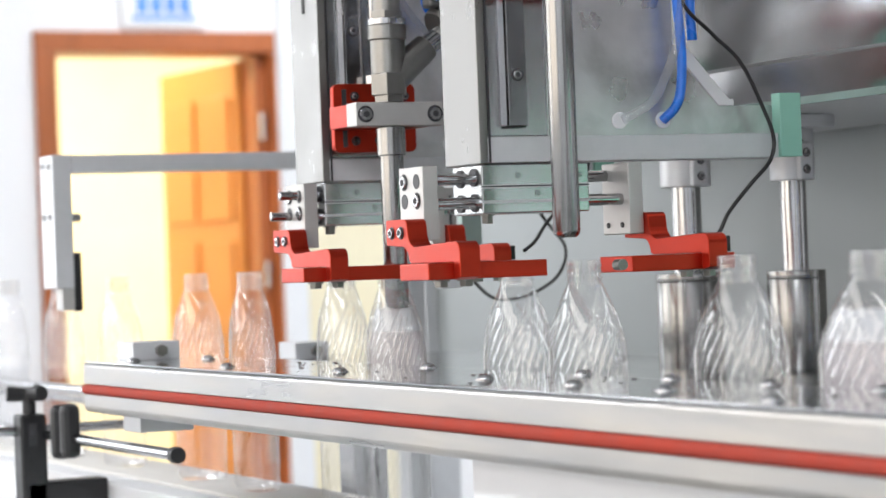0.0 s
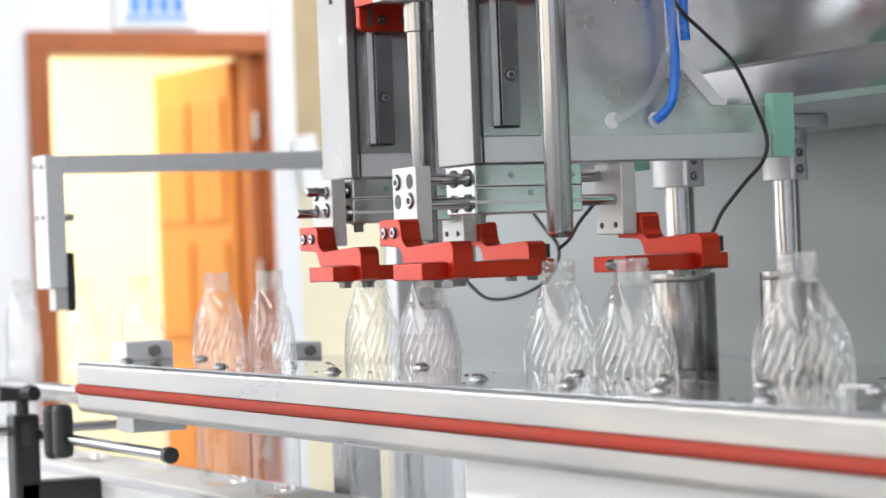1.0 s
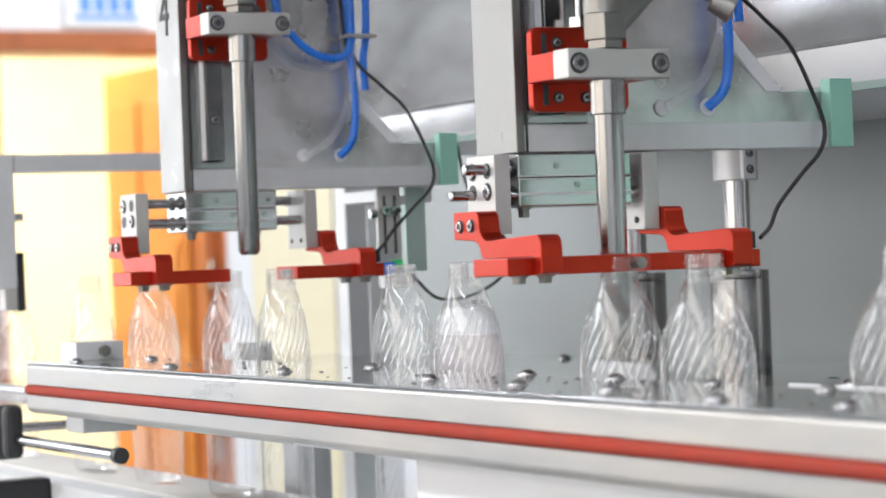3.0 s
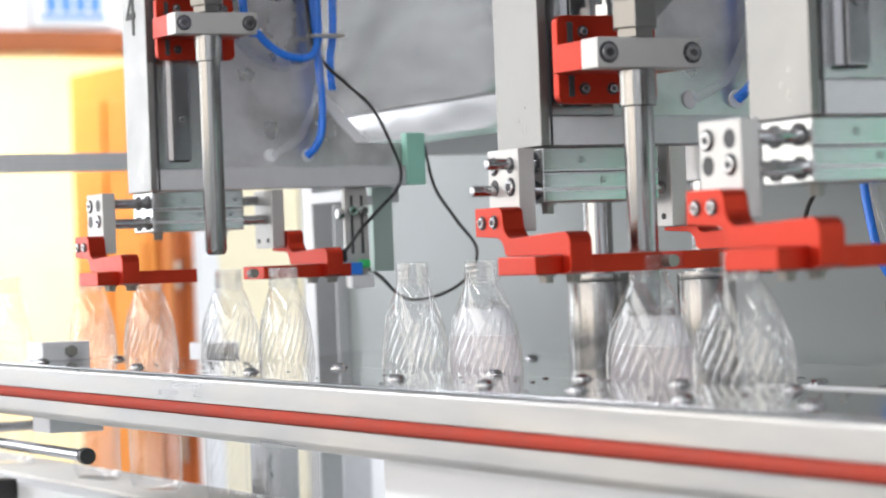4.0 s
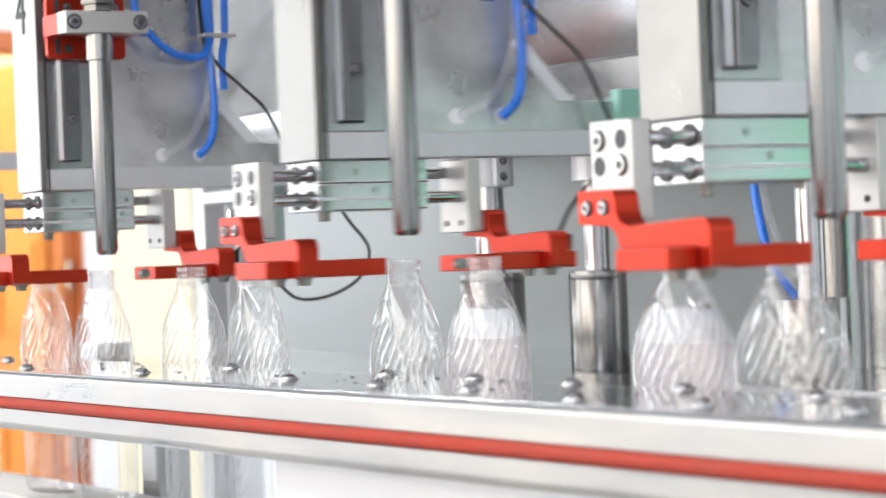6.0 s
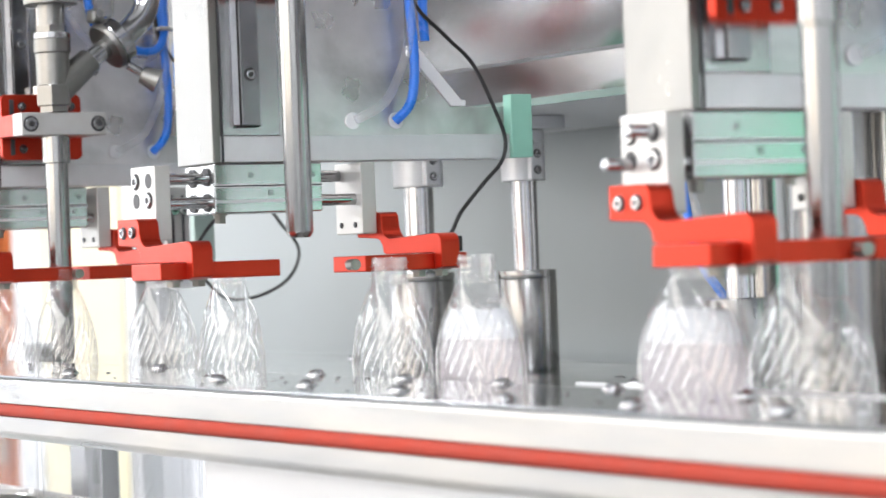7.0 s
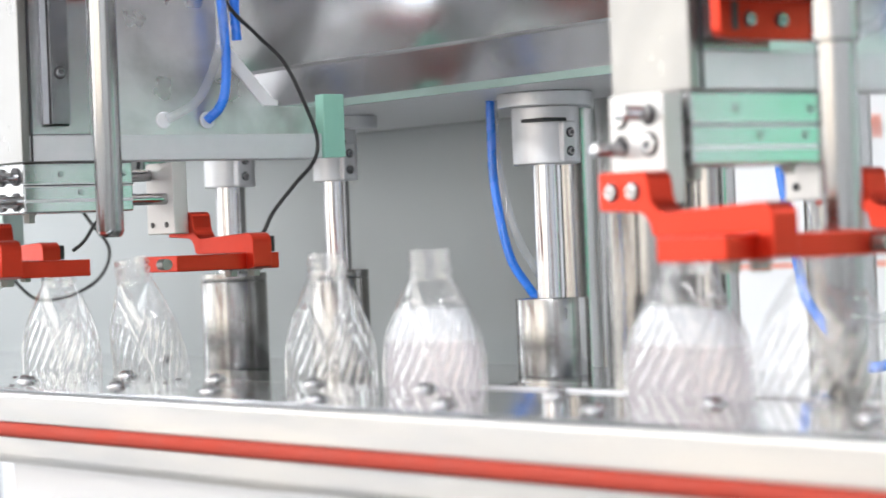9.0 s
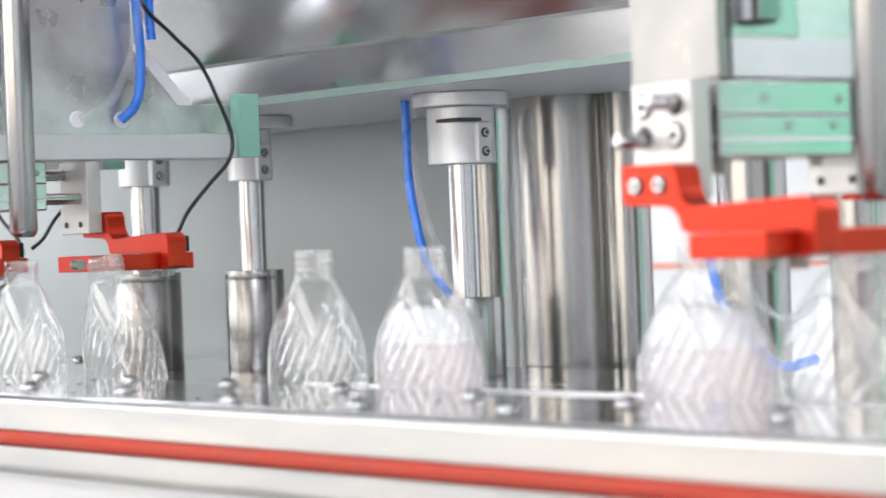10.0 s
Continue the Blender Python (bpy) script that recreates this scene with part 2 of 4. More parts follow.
def hose(points, r, seg=10, steps=8, bm=None):
    """A round hose that runs smoothly through the points."""
    p = [Vector(q) for q in points]
    p = [p[0] * 2 - p[1]] + p + [p[-1] * 2 - p[-2]]
    line = []
    for i in range(1, len(p) - 2):
        for k in range(steps):
            t = k / steps
            line.append(0.5 * (2 * p[i] + (p[i + 1] - p[i - 1]) * t + (2 * p[i - 1] - 5 * p[i] + 4 * p[i + 1] - p[i + 2]) * t * t
                               + (3 * p[i] - p[i - 1] - 3 * p[i + 1] + p[i + 2]) * t ** 3))
    line.append(p[-2])
    made = bmesh.new()
    rings = []
    up = Vector((0.31, 0.2, 0.93))
    for i, c in enumerate(line):
        d = (line[min(i + 1, len(line) - 1)] - line[max(i - 1, 0)]).normalized()
        side = d.cross(up).normalized()
        up = side.cross(d).normalized()
        rings.append([made.verts.new(c + r * (math.cos(a) * side + math.sin(a) * up)) for a in [2 * math.pi * j / seg for j in range(seg)]])
    for a, b in zip(rings, rings[1:]):
        for j in range(seg):
            made.faces.new((a[j], a[(j + 1) % seg], b[(j + 1) % seg], b[j]))
    made.faces.new(rings[0][::-1])
    made.faces.new(rings[-1])
    bmesh.ops.recalc_face_normals(made, faces=made.faces)
    return join(bm, made)


def socket_screw(parent, at, way, r=0.0048):
    """A cap screw with its hexagon socket, its head standing out along way."""
    a, w = Vector(at), Vector(way)
    s = part("screw", rod(a - w * 0.001, a + w * 0.0022, r, 20, bevel=0.0006), NUT, parent)
    part("socket", rod(a + w * 0.0018, a + w * 0.0026, r * 0.5, 6), DARK, s)
    part("counterbore", rod(a - w * 0.001, a + w * 0.0003, r * 1.28, 20), DARK, s)
    return s


def hex_bolt(parent, at, r=0.006, h=0.005, drop=-1):
    z = at[2]
    b = part("bolt", rod(at, (at[0], at[1], z + drop * h), r, 6, bevel=0.0005), BOLT, parent)
    part("washer", rod((at[0], at[1], z), (at[0], at[1], z + drop * 0.0015), r * 1.25, 20), BOLT, b)
    return b


# ---- room ----
def room():
    t = tagged
    t(part("floor", box(-11, 5.5, -5, 4.5, -0.1, 0, 0), FLOORM), "grey epoxy factory floor", "floor", kind="structure")
    t(part("ceiling", box(-11, 5.5, -5, 4.5, 3.4, 3.5, 0), WHITE), "plain white factory ceiling", "ceiling", kind="structure")
    bm = box(-7.2, -7.0, -1.8, 1.80, 0, 3.4, 0)
    box(-7.2, -7.0, -5, -3.4, 0, 3.4, 0, bm)
    box(-7.2, -7.0, -3.4, -1.8, 0, 0.9, 0, bm)
    box(-7.2, -7.0, -3.4, -1.8, 2.6, 3.4, 0, bm)
    box(-7.2, -7.0, 2.87, 4.5, 0, 3.4, 0, bm)
    box(-7.2, -7.0, 1.80, 2.87, 2.082, 3.4, 0, bm)
    t(part("wall_west", bm, WALLP), "white painted wall with a doorway and an added window", "wall", kind="structure")
    t(part("wall_east", box(5.3, 5.5, -5, 4.5, 0, 3.4, 0), WALLP), "white painted wall", "wall", kind="structure")
    t(part("wall_north", box(-11, 5.3, 4.3, 4.5, 0, 3.4, 0), WALLP), "white painted wall", "wall", kind="structure")
    bm = box(-11, 5.3, -5.1, -4.95, 0, 0.9, 0)
    box(-11, 5.3, -5.1, -4.95, 2.9, 3.4, 0, bm)
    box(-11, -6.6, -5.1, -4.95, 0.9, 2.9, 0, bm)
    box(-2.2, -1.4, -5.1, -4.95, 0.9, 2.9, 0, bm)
    box(3.8, 5.3, -5.1, -4.95, 0.9, 2.9, 0, bm)
    t(part("wall_south", bm, WALLP), "white painted wall with two added window openings", "wall", kind="structure")
    bm = box(-11.0, -10.8, -4.95, 4.3, 0, 3.4, 0)
    box(-10.8, -7.2, 0.6, 0.75, 0, 3.4, 0, bm)
    t(part("wall_side_room", bm, CREAM), "cream painted wall of the side room", "wall", kind="structure")
    # doorway
    d = empty("door_1", (-7.0, 2.32, 0), "orange wooden door standing ajar in a red-brown frame", "door", kind="structure")
    for y0, y1, z0, z1 in ((1.80, 1.885, 0, 2.0), (2.785, 2.87, 0, 2.0), (1.80, 2.87, 2.0, 2.082)):
        part("door_frame", box(-0.24, 0.03, y0 - 2.32, y1 - 2.32, z0, z1, 0.006), WOODD, d)
    part("jamb", box(-0.2, -0.05, 0.415, 0.465, 0, 2.0, 0.004), WOODD, d)
    leaf = part("door_leaf", box(0, 0.04, -0.78, 0, 0.01, 1.985, 0.004), WOOD, d, "orange wooden leaf with sunk panels")
    for y0 in (-0.72, -0.36):
        for z0, z1 in ((0.15, 0.75), (0.85, 1.25), (1.33, 1.85)):
            part("panel", box(0.04, 0.052, y0, y0 + 0.3, z0, z1, 0.008), WOOD, leaf)
    leaf.matrix_basis = pose(-0.2, 0.428, 0, 0, 0, -86)
    for z in (0.35, 1.05, 1.65):
        part("hinge", rod((-0.02, 0.43, z), (-0.02, 0.43, z + 0.11), 0.012), CHROME, d)
    # sign over the door
    s = empty("wall_sign", (-6.99, 2.33, 2.19), "white wall sign with blue lettering and a blue stripe", "sign")
    part("board", box(0, 0.012, -0.17, 0.17, -0.09, 0.15, 0.002), WHITE, s)
    for i in range(4):
        part("bar", box(0.012, 0.015, -0.11 + 0.06 * i, -0.065 + 0.06 * i, -0.035, 0.03, 0.001), SIGNB, s)
    part("stripe", box(0.012, 0.015, -0.13, 0.13, -0.065, -0.045, 0.001), SIGNB, s)
    # cream panel and posts beside the door, kept thin to fit the camera's view
    c = empty("partition", (-5.15, 2.14, 0), "cream partition panel between slim pale posts", "partition", kind="structure")
    part("panel", box(0, 0.03, 0, 0.19, 0, 1.42, 0.004), CREAM, c)
    part("panel", box(-0.01, 0.02, 0, 0.19, 1.421, 3.4, 0.004), TAN, c, "tan upper panel")
    k = part("leaning_board", box(0.031, 0.05, 0, 0.075, 0, 0.18, 0.004), WHITE, c)
    k.matrix_basis = pose(0.01, 0.01, 1.37, 0, 0, 0) @ Matrix.Rotation(radians(9), 4, "X")
    part("panel", box(-0.01, 0.02, 0.192, 0.30, 0, 3.4, 0.004), CREAM, c)
    part("pale_post", box(0, 0.04, -0.075, -0.002, 0, 3.4, 0.004), WHITE, c)
    part("pale_post", box(0, 0.04, 0.305, 0.39, 0, 3.4, 0.004), WHITE, c)
    # unseen windows, added as openings for the two south lamps
    for name, x0, half in (("added_window_1", 1.2, 2.6), ("added_window_2", -4.4, 2.2)):
        w = empty(name, (x0, -5.02, 1.9), "unseen wide window with white frame, added for light", "window", kind="structure")
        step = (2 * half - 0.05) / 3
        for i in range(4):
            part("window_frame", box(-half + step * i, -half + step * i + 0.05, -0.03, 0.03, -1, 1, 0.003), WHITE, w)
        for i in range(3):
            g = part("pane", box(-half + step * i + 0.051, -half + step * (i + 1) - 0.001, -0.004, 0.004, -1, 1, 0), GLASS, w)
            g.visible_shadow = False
    # unseen window, added round the west lamp
    w = empty("added_window_3", (-7.15, -2.6, 1.75), "unseen upright window with white frame, added for light", "window", kind="structure")
    for y in (-0.8, -0.025, 0.75):
        part("window_frame", box(-0.03, 0.03, y, y + 0.05, -0.85, 0.85, 0.003), WHITE, w)
    for y in (-0.749, 0.026):
        g = part("pane", box(-0.004, 0.004, y, y + 0.723, -0.85, 0.85, 0), GLASS, w)
        g.visible_shadow = False


room()


# ---- machine: deck, fascia, conveyor, cabinet ----
def machine():
    m = empty("filling_machine_bed", (0, 0, 0), "stainless machine bed with red cord in its rounded front rail", "machine")
    legs = ((-0.05, 0.1), (1.9, 0.1), (-0.05, 0.44), (1.55, 0.44))
    for x, y in legs:
        part("leg", box(x - 0.02, x + 0.02, y - 0.02, y + 0.02, 0, 1.0025, 0.003), STEEL, m)
    # front rail: a rounded nose with a groove
    prof = [(-0.05, 1.037), (-0.166, 1.037)] + arc(-0.172, 1.034, 0.003, 90, 180, 5) + [(-0.175, 1.0160), (-0.171, 1.0160), (-0.171, 1.0052),
            (-0.175, 1.0052)] + arc(-0.168, 0.993, 0.007, 180, 270, 5) + [(-0.14, 0.986), (-0.14, 1.028), (-0.05, 1.028)]
    part("front_rail", slab(prof, "x", -0.143, 2.2, 0.0006), FASCIA, m, "satin stainless front rail with rounded edges")
    part("red_cord", hose([(-0.139 + 0.2995 * i, -0.1738, 1.0106) for i in range(9)], 0.0052, 12, 2), STRIPE, m, "red silicone cord in the groove", True)
    part("deck_plate", box(-0.1425, 2.2, -0.1738, -0.043, 1.0372, 1.0395, 0.0009), DECK, m, "polished deck plate")
    part("inner_rail", box(-0.142, 2.2, -0.0495, -0.043, 0.99, 1.028, 0.001), FASCIA, m)
    part("back_deck", box(-0.27, 2.2, 0.052, 0.17, 1.022, 1.0268, 0.001), DECK, m, "polished rear deck plate")
    part("rear_deck", box(-0.6, 1.6, 0.17, 0.50, 1.003, 1.0115, 0.001), DECK, m)
    part("rear_lip", box(-0.27, 2.2, 0.0505, 0.0518, 1.004, 1.030, 0.0004), ALUW, m)
    # added strip; its white imitates the bright line along the slot
    part("bright_slot_strip", box(0.92, 2.2, 0.046, 0.0503, 1.020, 1.0335, 0.0006), WHITE, m, "added white strip for the bright line at the slot")
    part("side_panel", box(0.70, 2.2, -0.139, -0.135, 0.0, 0.9855, 0.001), WHITE, m, "white painted side panel")
    part("frame_beam", box(-0.6, 1.6, 0.46, 0.50, 0.95, 1.002, 0.002), STEEL, m)
    # dome nuts
    for x, y in ((-0.056, -0.149), (-0.012, -0.084), (0.206, -0.146), (0.434, -0.130), (0.69, -0.120), (0.84, -0.126), (0.967, -0.126), (1.124, -0.146), (1.242, -0.138),
                 (1.36, -0.127), (1.533, -0.1), (0.448, -0.054), (0.712, -0.048), (0.846, -0.050), (0.977, -0.052), (1.106, -0.053), (1.246, -0.060), (1.39, -0.070)):
        n = part("dome_nut", lathe([(0.0067, 0), (0.0067, 0.0008), (0.0063, 0.0016), (0.0053, 0.0030), (0.0036, 0.0041), (0.0013, 0.0046)], 20, (x, y, 1.0393)), NUT, m, smooth=True)
        part("washer", rod((x, y, 1.0393), (x, y, 1.0401), 0.0080, 20), NUT, n)
    for x, y, z in ((-0.09, 0.44, 1.0113), (0.164, 0.40, 1.0113), (0.62, 0.30, 1.0113), (0.735, 0.22, 1.0113), (0.90, 0.30, 1.0113), (0.88, 0.13, 1.0265), (1.0, 0.1, 1.0265), (1.2, 0.12, 1.0265)):
        part("dome_nut", lathe([(0.008, 0), (0.0078, 0.001), (0.0065, 0.003), (0.004, 0.0046), (0.0015, 0.005)], 18, (x, y, z)), NUT, m, smooth=True)
    # stop blocks
    for x, y0, y1, z in ((-0.08, -0.141, -0.09, 1.0393), (-0.188, 0.083, 0.123, 1.0267)):
        b = part("stop_block", box(x - 0.05, x, y0, y1, z, z + 0.019, 0.001), ALUGREY, m, "grey aluminium stop block")
        part("bolt", rod((x, (y0 + y1) / 2 + 0.004, z + 0.0095), (x + 0.008, (y0 + y1) / 2 + 0.004, z + 0.0095), 0.0062, 6), BOLT, b)
    b = part("stop_block", box(-0.13, -0.075, -0.138, -0.08, 0.965, 0.985, 0.001), ALUGREY, m)
    return m


machine()


def water_drops():
    bm = bmesh.new()
    for i in range(70):
        x, y, r = random.uniform(-0.12, 1.4), random.uniform(-0.155, -0.05), random.uniform(0.0008, 0.0028)
        lathe([(r, 0), (r * 0.9, r * 0.18), (r * 0.6, r * 0.34), (r * 0.15, r * 0.42)], 10, (x, y, 1.0395), bm)
    tagged(part("water_drops", bm, CHROME, None, "", True), "small water drops on the polished deck", "water", kind="stuff")


water_drops()


def conveyor():
    c = empty("bottle_conveyor", (0, 0, 0), "conveyor with pale belt between side rails whitened for glare", "conveyor")
    part("belt", box(-3.2, 2.2, -0.045, 0.045, 0.885, 0.895, 0.002), BELT, c)
    # rails and tray are white: the glaring light there is in their colour
    for y0, y1 in ((-0.085, -0.05), (0.05, 0.062)):
        part("side_rail", box(-3.2, 2.2, y0, y1, 0.80, 0.893, 0.002), WHITE, c)
    part("tray", box(-3.2, 0.6, -0.24, -0.086, 0.845, 0.852, 0.001), WHITE, c, "drip tray whitened for glare")
    part("green_tape", box(-0.22, 0.2, -0.135, -0.09, 0.852, 0.8535, 0), TEAL, c)
    for x in (-2.8, -1.2, 0.3, 1.8):
        for y in (-0.07, 0.056):
            part("leg", box(x, x + 0.03, y - 0.012, y + 0.005, 0, 0.80, 0.002), STEEL, c)
    g = empty("guide_rail", (0, 0, 0), "round steel bottle guide rail on black plastic clamps", "guide rail")
    for y, z, x1 in ((-0.155, 0.952, 0.08), (0.09, 0.955, -0.1), (-0.05, 0.99, -0.30)):
        part("rail", rod((-3.0, y, z), (x1, y, z), 0.006, 16), CHROME, g, smooth=True)
        part("end_cap", rod((x1 - 0.004, y, z), (x1 + 0.008, y, z), 0.0082, 18, bevel=0.001), BLACK, g)
    for x in (-0.365, -1.5):
        b = part("bracket", box(x - 0.02, x + 0.012, -0.185, -0.155, 0.83, 0.975, 0.003), BLACK, g, "black plastic bracket")
        part("foot", box(x - 0.02, x + 0.012, -0.18, -0.085, 0.835, 0.899, 0.003), BLACK, b)
        part("slot", box(x + 0.0115, x + 0.0127, -0.176, -0.166, 0.94, 0.965, 0), DARK, b)
        part("knob_stem", rod((x - 0.004, -0.17, 0.975), (x - 0.004, -0.17, 0.993), 0.0075, 16), BLACK, b)
        k = part("knob", rod((x - 0.004, -0.17, 0.991), (x - 0.004, -0.17, 1.003), 0.009, 16, bevel=0.002), BLACK, b, "black three-winged knob")
        for a in (20, 140, 260):
            dx, dy = math.cos(radians(a)), math.sin(radians(a))
            part("wing", rod((x - 0.004, -0.17, 0.997), (x - 0.004 + 0.025 * dx, -0.17 + 0.025 * dy, 0.999), 0.0075, 12, 0.009, bevel=0.001), BLACK, k)
        part("cross_rod", rod((x - 0.004, -0.25, 0.957), (x - 0.004, -0.06, 0.957), 0.0055, 14), CHROME, g, smooth=True)
        j = part("clamp", box(x + 0.10, x + 0.122, -0.169, -0.148, 0.931, 0.990, 0.007), BLACK, g, "black plastic clamp")
        part("clamp_cheek", box(x + 0.066, x + 0.084, -0.169, -0.146, 0.928, 0.988, 0.007), BLACK, j)


conveyor()


def post(x, y, shaft, drum, ztop, flange, tall=0.088, wide=1.72):
    """A lifting post: a steel drum on the deck, a chrome shaft and a split collar under the plate."""
    p = empty("lifting_post", (x, y, 1.0115), "chrome lifting shaft rising from a steel drum on the deck", "post", "lifting posts")
    top = ztop - 1.0115
    if tall > 0.08:
        part("drum", rod((0, 0, 0), (0, 0, tall), drum, 48, bevel=0.0007), TUBE, p, "brushed steel drum", True)
        part("drum_cap", rod((0, 0, tall + 0.0005), (0, 0, tall + 0.0085), drum, 48, bevel=0.0005), TUBE, p, smooth=True)
    else:
        part("drum", rod((0, 0, 0), (0, 0, tall + 0.0085), drum, 48, bevel=0.0007), TUBE, p, "brushed steel drum", True)
    part("shaft", rod((0, 0, tall + 0.0086), (0, 0, top - 0.03), shaft, 40), CHROME, p, smooth=True)
    c = part("collar", rod((0, 0, top - 0.062), (0, 0, top - 0.0125), shaft * wide, 40, bevel=0.001), ALUGREY, p, "split aluminium collar")
    part("collar_ear", box(shaft * 0.7, shaft * (wide + 0.33), -shaft * 0.62, shaft * 0.62, top - 0.0618, top - 0.026, 0.002), ALUGREY, c)
    part("slit", box(shaft * 0.3, shaft * (wide + 0.34), -0.03, -shaft * 0.3, top - 0.0262, top - 0.0232, 0), DARK, c)
    for dz in (-0.036, -0.052):
        socket_screw(c, (shaft * (wide + 0.33), 0, top + dz), (1, 0, 0), 0.0035)
    part("flange", rod((0, 0, top - 0.0124), (0, 0, top), flange, 48, bevel=0.0012), ALUGREY, p, "round flange")


for a in ((0.198, 0.36, 0.0150, 0.0335, 1.2575, 0.045), (0.332, 0.40, 0.0127, 0.0288, 1.2575, 0.043), (0.671, 0.396, 0.0128, 0.0322, 1.2575, 0.0414, 0.059, 2.30)):
    post(*a)


XT = -0.39
LETTER = (-1.045, 1.306)


def overhead():
    o = empty("overhead_trough", (0, 0, 1.258), "stainless trough on a pale plate above the posts", "trough")
    part("plate", box(XT, 1.6, 0.305, 0.62, 0, 0.007, 0.001), PLATEUND, o, "pale grey bed plate")
    part("edge_strip", box(XT, 1.6, 0.3025, 0.3048, 0.0, 0.0069, 0.0003), EDGEGREEN, o)
    prof = [(0.320, 0.0072), (0.316, 0.042), (0.312, 0.045), (0.225, 0.225), (0.225, 0.42), (0.6, 0.42), (0.6, 0.0072)]
    part("trough", slab(prof, "x", XT + 0.01, 1.59, 0.001), STEEL, o, "smeared stainless trough wall")
    g = empty("grey_cabinet", (0, 0.63, 0), "smooth grey cabinet wall behind the machine", "cabinet", kind="structure")
    part("panel", box(-0.97, 0.44, 0, 0.02, 0.985, 2.2, 0.002), GREYWALL, g)
    part("corner_post", box(-1.0, -0.971, -0.02, 0.03, 0, 2.2, 0.003), ALUGREY, g)
    part("corner_post", box(0.441, 0.47, 0, 0.02, 0, 2.2, 0.003), GREYWALL, g)
    for x, y, r in ((0.475, 0.585, 0.02), (0.624, 0.56, 0.054), (0.69, 0.57, 0.022), (0.86, 0.56, 0.03), (0.98, 0.56, 0.024)):
        c = empty("steel_column", (x, y, 0), "thick brushed stainless column behind the posts", "column", "steel columns")
        part("tube", rod((0, 0, 0), (0, 0, 1.258), r, 48), TUBE, c, smooth=True)
    # unseen panel, added and placed so the right head reflects green
    q = empty("green_glow_panel", (2.7, 1.43, 0.0), "unseen green glow panel on a stand, added for reflections", "lamp")
    part("stand", box(0.0, 0.04, -0.06, 0.06, 0, 0.85, 0.004), STEEL, q)
    part("glow_panel", box(0, 0.03, -0.14, 0.19, 0.8505, 1.95, 0.004), GLOWG, q, "glowing green panel")
    hs = empty("air_line", (0, 0, 0), "blue and clear air lines hanging from the plate", "hose")
    part("air_hose", hose([(0.574, 0.41, 1.2575), (0.574, 0.41, 1.235), (0.576, 0.41, 1.18), (0.590, 0.413, 1.118), (0.601, 0.425, 1.088), (0.608, 0.442, 1.062), (0.61, 0.452, 1.03), (0.61, 0.457, 1.0116)], 0.0042, 12), BLUE, hs, "blue air hose", True)
    part("clear_hose", hose([(0.572, 0.415, 1.2575), (0.578, 0.415, 1.19), (0.597, 0.417, 1.135), (0.606, 0.433, 1.10), (0.614, 0.450, 1.06), (0.616, 0.459, 1.0116)], 0.0038, 12), HOSE, hs, "clear air hose", True)
    part("air_hose", hose([(0.942, 0.41, 1.2575), (0.943, 0.41, 1.232), (0.947, 0.41, 1.178), (0.964, 0.41, 1.098), (0.973, 0.41, 1.073), (1.011, 0.41, 1.036), (1.037, 0.41, 1.024), (1.07, 0.41, 1.03)], 0.0042, 12), BLUE, hs, "blue air hose", True)
    part("clear_hose", hose([(0.955, 0.415, 1.2575), (0.975, 0.415, 1.15), (1.0, 0.415, 1.08), (1.04, 0.415, 1.06), (1.07, 0.415, 1.075)], 0.0038, 12), HOSE, hs, "clear air hose", True)
    # white board with lettering, seen from its back through the gap
    b = empty("notice_board", (-0.8, 2.6, 1.2), "white board with orange-red letters seen in reverse", "sign")
    part("board", box(-1.0, 1.9, 0, 0.02, -1.2, 0.9, 0.003), WHITE, b)
    crv = bpy.data.curves.new("lettering", "FONT")
    crv.body, crv.size, crv.extrude = "ING", 0.064, 0.001
    tmp = new("tmp_text", crv)
    me = bpy.data.meshes.new_from_object(tmp.evaluated_get(bpy.context.evaluated_depsgraph_get()))
    bpy.data.objects.remove(tmp)
    me.materials.append(SIGNR)
    let = new("lettering", me)
    let.parent = b
    let.matrix_basis = pose(LETTER[0] + 0.8, -0.003, LETTER[1] - 1.2, 90, 0, 0) @ Matrix.Diagonal((-1, 1, 1, 1))
    part("red_line", box(-1.0, 1.9, -0.002, -0.0005, -0.145, -0.137, 0), SIGNR, b)
    part("grey_band", box(-1.0, 1.9, -0.002, -0.0005, -0.13, -0.02, 0), ALUGREY, b)
    # overhead carriage beam that bears the heads
    k = empty("carriage_beam", (0, 0, 1.72), "aluminium carriage beam above the heads", "beam")
    part("beam", box(-0.7, 2.3, -0.03, 0.06, 0, 0.08, 0.002), ALU, k)
    for x in (-0.66, 2.26):
        part("upright", box(x - 0.03, x + 0.03, 0.66, 0.72, -1.72, 0.08, 0.002), ALU, k)
        part("cross_arm", box(x - 0.03, x + 0.03, 0.061, 0.659, 0.01, 0.07, 0.002), ALU, k)


overhead()


